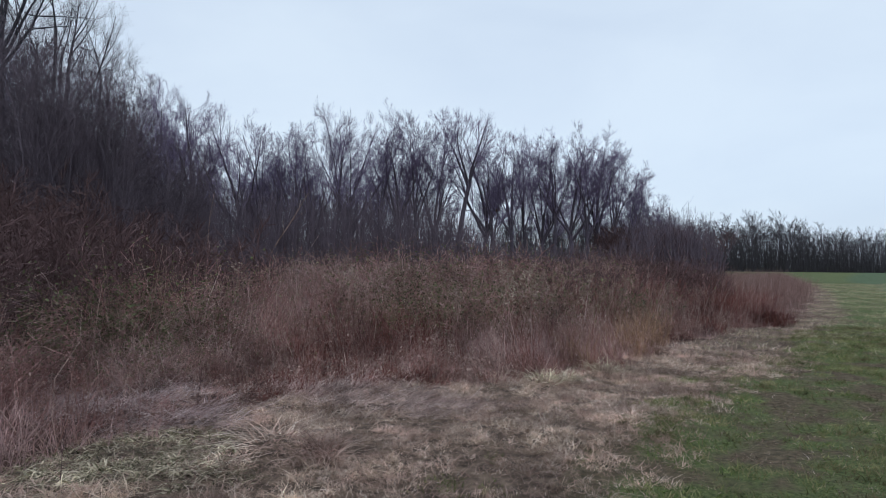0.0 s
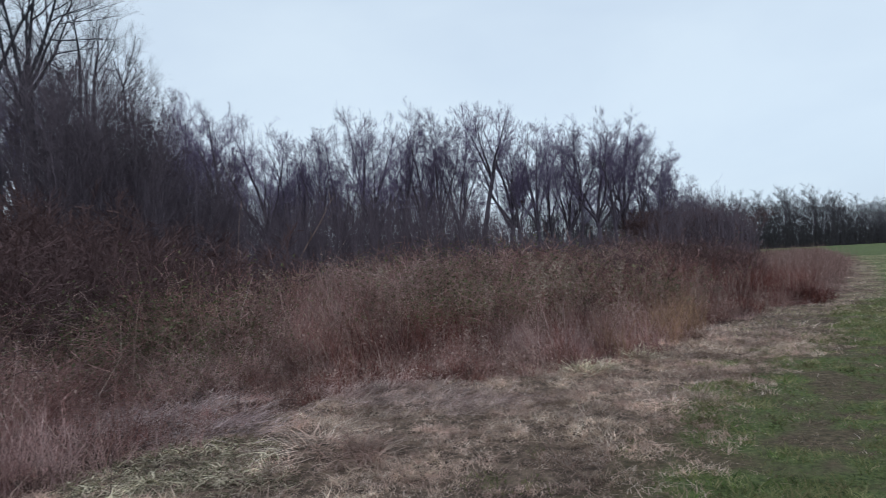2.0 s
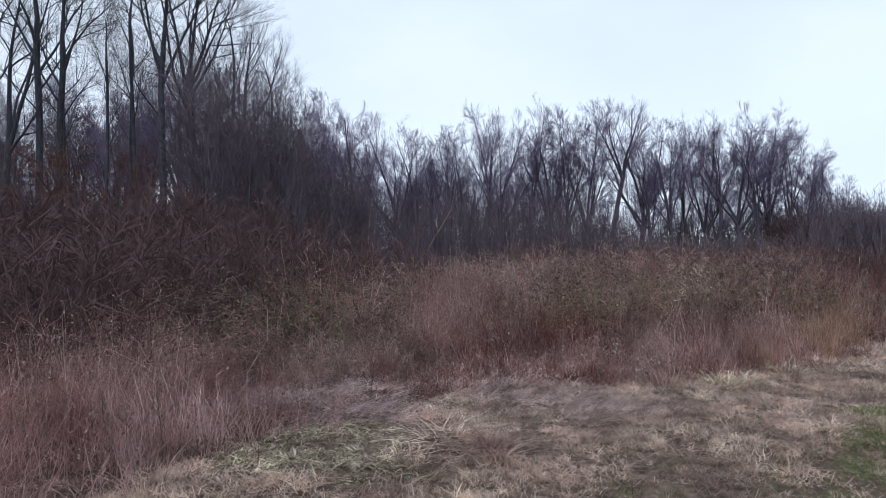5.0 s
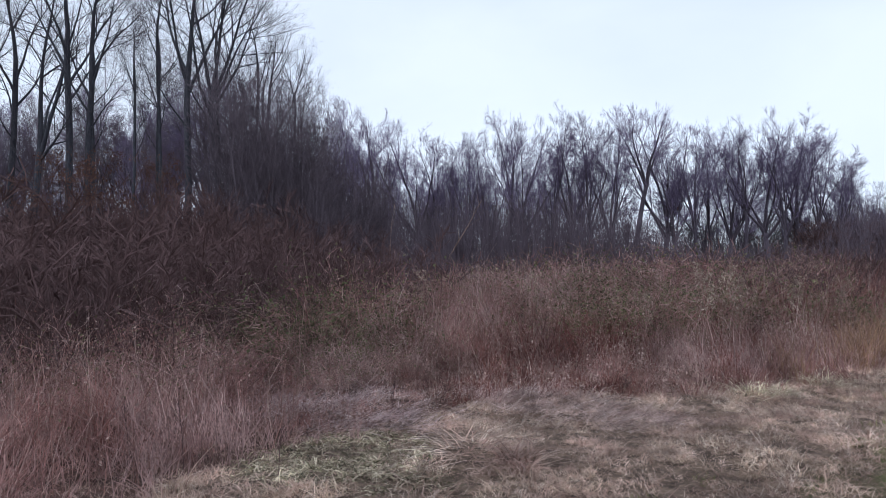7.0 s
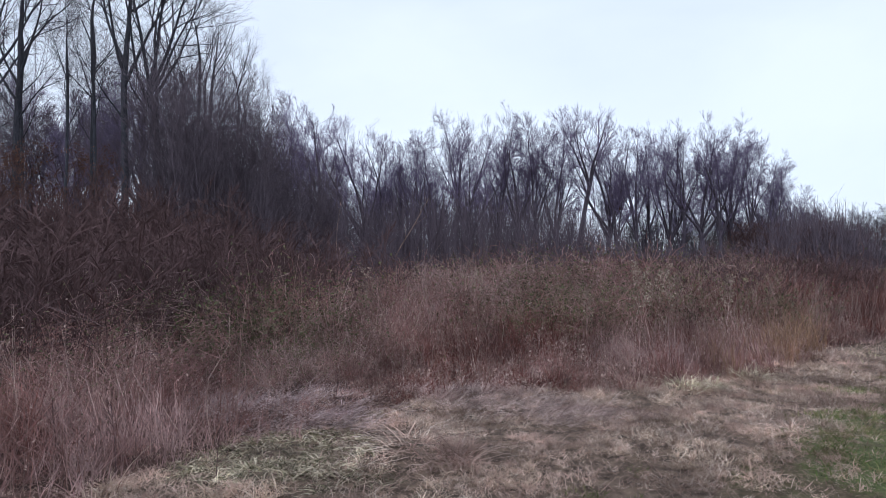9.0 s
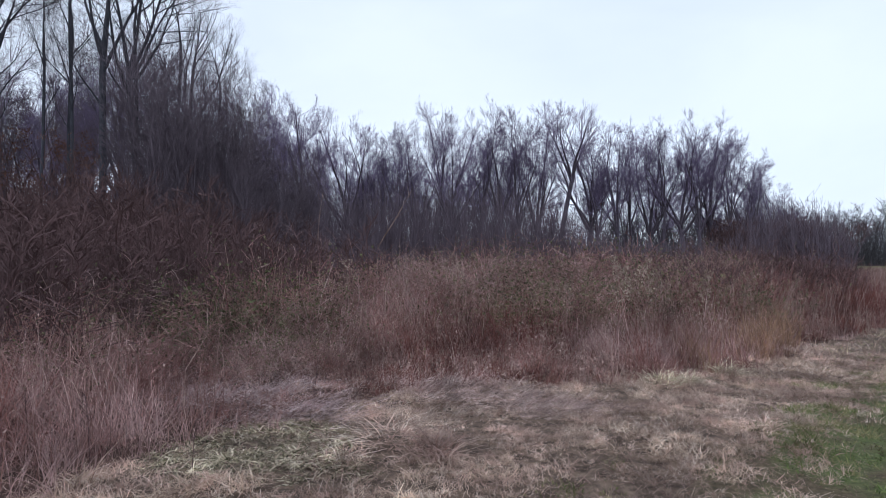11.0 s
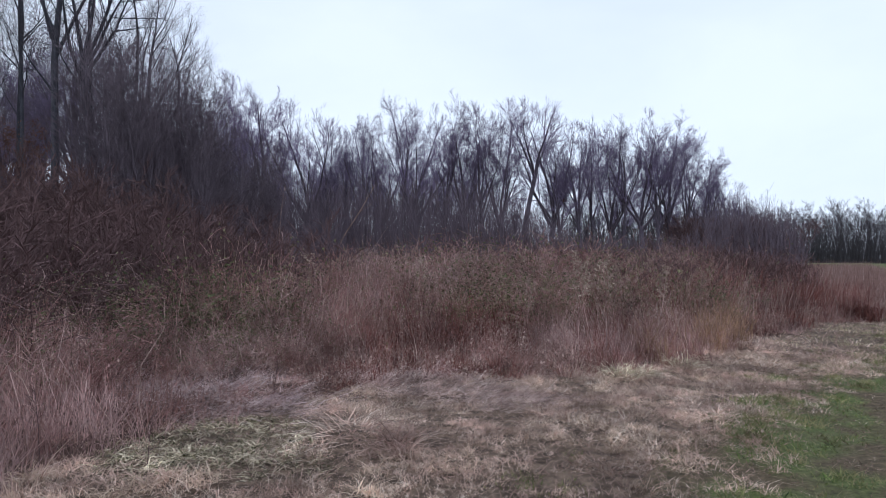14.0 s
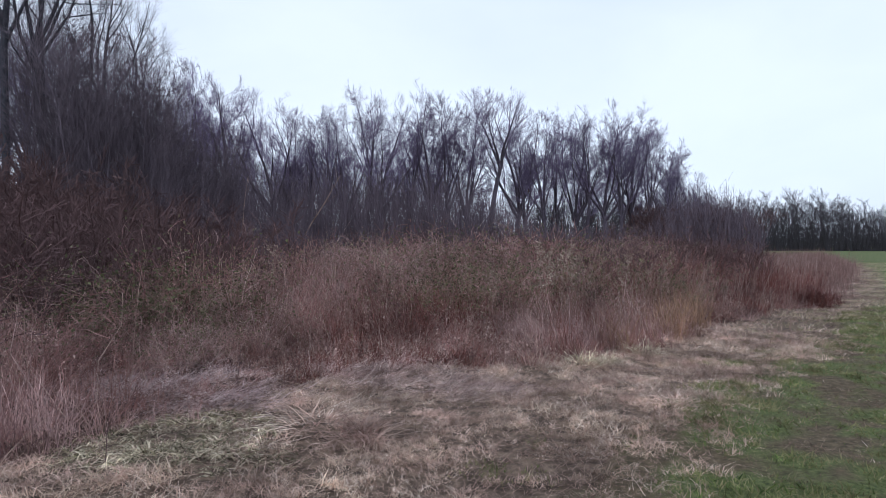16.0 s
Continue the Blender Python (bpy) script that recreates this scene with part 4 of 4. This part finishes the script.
grass("bank_stems", "bleached dead stalks standing in the bramble bank", M_WISP, 9,
      scatter(rg, 2000, -18, 11, 4, 28, lambda x, y: (inside_tall(x, y) > 2.0) & (inside_tall(x, y) < bank_depth(x)) & sees(x, y) & (drifts(x, y, 0.8, 29) > 0.25)), 3, 0.2, (0.6, 1.8), (0.007, 0.014), (0.05, 1.0), (0.0, 0.3), 3,
      size=lambda x, y: np.interp(inside_tall(x, y), (2, 7), (0.55, 1.0)))
grass("lodged_grass", "mauve-grey dry grass beaten flat", M_LODGED, 4,
      scatter(rg, 6500, -5, 0, 6, 11, lambda x, y: (mauve(x, y) < rg.uniform(0.5, 1.35, len(x))) & (drifts(x, y, 5.5, 68) > 0.36)), 7, 0.10, (0.12, 0.5), (0.004, 0.009), (1.0, 1.52), (0.0, 0.15), 3, comb=-0.7, loose=1.0, crook=0.1)
grass("lodged_straw", "pale pinkish straw lying in combed sheaves", M_SHEAF, 23,
      scatter(rg, 4200, -2.4, 2.0, 7, 10.2, lambda x, y: (pink(x, y) < rg.uniform(0.5, 1.35, len(x))) & (drifts(x, y, 5.5, 69) > 0.38)), 8, 0.08, (0.10, 0.42), (0.005, 0.010), (1.0, 1.52), (0.0, 0.15), 3, comb=-0.55, loose=1.0, crook=0.1)
grass("thatch", "matted dead grass lying on the ground", M_THATCH, 10,
      scatter(rg, 27000, -6, 8, 3, 12.5, lambda x, y: (inside_tall(x, y) < 2.5) & (inside_green(x, y) < 1.0) & sees(x, y)), 6, 0.07, (0.03, 0.11), (0.004, 0.009), (0.7, 1.5), (0.0, 0.3), 2, crook=0.12)
grass("straw_grass", "short bleached straw-coloured mown grass", M_STRAW, 5,
      scatter(rg, 24000, -5, 7.5, 3, 11.5, lambda x, y: (inside_tall(x, y) < 0.5) & (inside_green(x, y) < rg.uniform(0.2, 1.5, len(x))) & sees(x, y) & (drifts(x, y, 6.5, 25) > 0.1) & (~curled(x, y) | (rg.uniform(0, 1, len(x)) < 0.2)) & (~matted(x, y) | (rg.uniform(0, 1, len(x)) < 0.35))), 14, 0.028, (0.04, 0.105), (0.004, 0.008), (0.02, 1.0), (0.2, 0.9), 2, crook=0.14,
      size=lambda x, y: 0.55 + 0.95 * drifts(x, y, 6.5, 25) ** 1.5)
grass("straw_tufts", "coarser straw tufts among the mown grass", M_TUFT, 24,
      scatter(rg, 1100, -4, 7.5, 3.5, 11.5, lambda x, y: (inside_tall(x, y) < 0.5) & (inside_green(x, y) < 0.4) & sees(x, y) & (drifts(x, y, 3.1, 55) > 0.5) & ~curled(x, y)), 30, 0.04, (0.08, 0.19), (0.005, 0.009), (0.1, 1.2), (0.3, 1.1), 4, crook=0.12)
grass("far_straw_grass", "bleached mown grass along the meadow's rim", M_STRAW, 11,
      scatter(rg, 42000, 2, 34, 9, 52, lambda x, y: (inside_tall(x, y) < 0.5) & (inside_tall(x, y) > -rg.uniform(0.6, 2.5, len(x)) - 8 * (y < 13)) & (inside_green(x, y) < 0.5) & (y > 10.5)), 10, 0.12, (0.06, 0.2), (0.008, 0.015), (0.3, 1.4), (0.1, 0.6), 2, size=lambda x, y: np.interp(y, (11, 20), (1.0, 0.55)))
grass("olive_grass", "grey-green curled leaf blades among the straw", M_OLIVE, 8,
      scatter(rg, 1700, -3.0, -0.4, 4.3, 7.3, lambda x, y: (inside_tall(x, y) < 0.4) & curled(x, y)), 6, 0.05, (0.06, 0.14), (0.009, 0.015), (0.1, 1.0), (0.8, 1.6), 5, crook=0.05)
grass("turf", "short green turf with worn patches", M_TURF, 6,
      scatter(rg, 80000, -1, 14, 2.5, 17, lambda x, y: (inside_green(x, y) > -1.6) & sees(x, y) & (rg.uniform(-0.10, 0.16, len(x)) < lush(x, y))), 5, 0.035, (0.025, 0.075), (0.006, 0.012), (0.1, 1.1), (0.1, 0.4), 2,
      size=lambda x, y: 0.55 + 3.0 * np.clip(lush(x, y), 0, 0.35))
grass("far_turf", "pale yellowed turf of the mown track", M_TRACK, 13,
      scatter(rg, 46000, 4, 50, 11, 60, lambda x, y: (inside_tall(x, y) < -0.4) & sees(x, y) & (y > 11) & (rg.uniform(11, 15, len(x)) < y) & (inside_crop(x, y) < 6)), 6, 0.14, (0.04, 0.12), (0.010, 0.020), (0.2, 1.1), (0.1, 0.4), 2)
grass("dead_turf", "withered brown blades among the turf", M_DEADTURF, 7,
      scatter(rg, 60000, -1, 16, 2.5, 17, lambda x, y: (inside_green(x, y) > -0.3) & sees(x, y) & (rg.uniform(-0.25, 0.1, len(x)) > lush(x, y) - 0.04) & (drifts(x, y, 3.0, 37) > 0.15)), 8, 0.05, (0.02, 0.07), (0.004, 0.009), (0.5, 1.4), (0.1, 0.4), 2)
grass("stray_straw", "bleached straw tufts scattered in the turf", M_STRAW, 14,
      scatter(rg, 9000, 0, 14, 2.5, 16, lambda x, y: (inside_green(x, y) > 0.3) & (inside_green(x, y) < 6) & sees(x, y) & (drifts(x, y, 2.9, 38) > 0.62) & (rg.uniform(0, 1, len(x)) < 0.55)), 9, 0.04, (0.02, 0.07), (0.004, 0.008), (0.6, 1.5), (0.1, 0.5), 2)


# ---- single plants that stand out ----
def tussock(label, mat, seed, x, y, radius, blades_count, length, flop):
    """A bunch of arching blades on a low crown."""
    r = np.random.default_rng(seed)
    n = blades_count
    a, d = r.uniform(0, 2 * np.pi, n), radius * np.sqrt(r.uniform(0, 1, n))
    root = np.stack([d * np.cos(a), d * np.sin(a), 0.10 * (1 - (d / radius) ** 2) * radius / 0.25], 1)
    me = mesh_from("grass_tussock", *ribbons(r, root, r.uniform(0.5, 1, n) * length, r.uniform(0.007, 0.013, n), r.uniform(0.5, flop, n), a + r.normal(0, 0.7, n), r.uniform(0.25, 0.9, n), 5), mat)
    ob = new("grass_tussock", me)
    ob.location = (x, y, float(waves(np.array(x), np.array(y))))
    return tagged(ob, label, "grass tussock", "grass tussocks")


TUSS = "bleached arching grass tussock at the meadow's rim"
for i, (x, y, rad, n, ln, flop) in enumerate([(-0.80, 6.45, 0.28, 170, 0.36, 1.5), (-0.42, 6.25, 0.2, 120, 0.32, 1.5), (2.0, 9.35, 0.24, 130, 0.32, 1.45), (2.35, 9.5, 0.2, 100, 0.3, 1.45),
                                              (2.4, 7.2, 0.16, 110, 0.18, 1.4), (3.1, 10.3, 0.22, 120, 0.3, 1.4), (4.5, 11.8, 0.25, 130, 0.34, 1.4)]):
    tussock(TUSS, M_PALE if i in (2, 3, 5) else M_STRAW, 300 + i, x, y, rad, n, ln, flop)


def stalk(seed, height, heads, mat, label, group, fluff, name="dry_stalk"):
    """A dead flower stalk: a stiff stem with short side shoots, and seed heads where it still has them."""
    r = np.random.default_rng(seed)
    ob = thing(name, label, "dead plant", group)
    t0 = grow(r, np.array([[0, 0, -0.05]]), np.array([[r.normal(0, 0.12), r.normal(0, 0.12), 1.0]]), np.array([height]), 7, 0.05, 0.0)
    r0 = taper(np.array([0.006]), 8, 0.45)
    part("stem", mesh_from("stem", *tubes(t0, r0, 5), mat), ob)
    s1, w1, l1, q1 = fork(r, t0, r0, np.array([height]), heads, 0.6, 1.0, 40, 10, 0.22, 0.6)
    t1 = grow(r, s1, w1, l1, 3, 0.12, 0.08)
    part("shoot_spray", mesh_from("shoot_spray", *tubes(t1, taper(q1, 4, 0.4), 3), mat), ob, kind="stuff")
    if fluff:
        at = np.repeat(t1[:, 1:].reshape(-1, 3), fluff, 0)
        at = at + r.normal(size=at.shape) * 0.022
        part("seed_head", mesh_from("seed_head", *flecks(r, at, r.uniform(0.010, 0.024, len(at))), M_SEED), ob, "pale fluffy seed head", kind="stuff")
    return ob


GOLD = "dead goldenrod stalk with pale fluffy seed heads"
FORB = "dark dry forb stalk with a feathery top"
BARES = "bare bleached stalk standing above the brambles"
gold = [stalk(400 + i, 1.45, 16, M_CANE, GOLD, "goldenrod stalks", 4) for i in range(3)]
forb = [stalk(410 + i, 0.55, 16, M_MAROON, FORB, "dark forb stalks", 0) for i in range(2)]
bare = [stalk(420 + i, 1.9, 3, M_WISP, BARES, "bleached stalks", 0) for i in range(3)]
rs = np.random.default_rng(17)
for i, (x, y, h) in enumerate([(1.87, 10.0, 1.55), (2.02, 10.15, 1.5), (1.6, 10.0, 1.42), (3.1, 11.8, 1.35), (1.0, 10.9, 1.2), (4.2, 13.2, 1.3), (2.4, 11.9, 1.4),
                               (-5.4, 10.6, 1.2), (-2.6, 12.6, 1.5), (5.4, 13.8, 1.2), (-0.8, 13.0, 1.5)]):
    stand(gold[i % 3], x, y, h / 1.45, rs.uniform(0, 360))
for i, (x, y) in enumerate([(-2.08, 5.55), (-1.91, 7.85), (-2.85, 5.55), (-3.6, 5.9)]):
    stand(forb[i % 2], x, y, (0.78, 0.9, 1.15, 1.05)[i], rs.uniform(0, 360), 0.75)
for i in range(26):
    x = rs.uniform(-11, 5)
    y = np.interp(x, TALL[:, 0], TALL[:, 1]) + rs.uniform(3.0, 8.5)
    stand(bare[i % 3], x, y, rs.uniform(0.6, 1.0), rs.uniform(0, 360))
stand(bare[0], -3.7, 12.0, 0.98, 30)
russet = shrub(440, 0.62, 1.3, 130, 7, 5, "low dark russet clump at the strip's bend", "", (M_MAROON, M_RUSSET), 0.006, name="russet_clump")
stand(russet, 9.55, 17.3, 0.85, 0, 0.75)
stand(russet, 10.2, 17.8, 0.62, 70, 0.8)
clear_away([*gold, *forb, *bare, russet])

# dead poles and a leaf nest in the wood
def dead_pole(seed, x, y, length, way):
    r = np.random.default_rng(seed)
    ob = thing("dead_sapling", "bleached dead sapling leaning in the wood", "tree", "dead saplings")
    t0 = grow(r, np.array([[0, 0, -0.1]]), np.array([way], float), np.array([length]), 7, 0.05, 0.0)
    r0 = taper(np.array([0.09]), 8, 0.3)
    part("trunk", mesh_from("trunk", *tubes(t0, r0, 6), M_WISP), ob)
    s1, w1, l1, q1 = fork(r, t0, r0, np.array([length]), 4, 0.45, 0.95, 35, 8, 0.22, 0.6)
    part("branch_spray", mesh_from("branch_spray", *tubes(grow(r, s1, w1, l1, 3, 0.1, 0.03), taper(q1, 4, 0.3), 4), M_WISP), ob, kind="stuff")
    ob.location = (x, y, 0)


dead_pole(501, -16.5, 74.5, 11.0, (0.55, 0.0, 1.0))
dead_pole(502, -22.5, 74.0, 9.5, (0.16, 0.0, 1.0))
dead_pole(503, -25.0, 75.0, 8.0, (-0.1, 0.0, 1.0))
rn = np.random.default_rng(23)
ball = rn.normal(size=(420, 3))
ball = ball / np.linalg.norm(ball, axis=1, keepdims=True) * rn.uniform(0.05, 0.36, (420, 1)) * np.array([1, 1, 0.8])
nest = tagged(new("leaf_nest", mesh_from("leaf_nest", *flecks(rn, ball, rn.uniform(0.05, 0.11, 420)), M_BROWNLEAF)), "round dead-leaf nest high in a fork", "nest")
nest.location = (12.3, 88.7, 9.0)
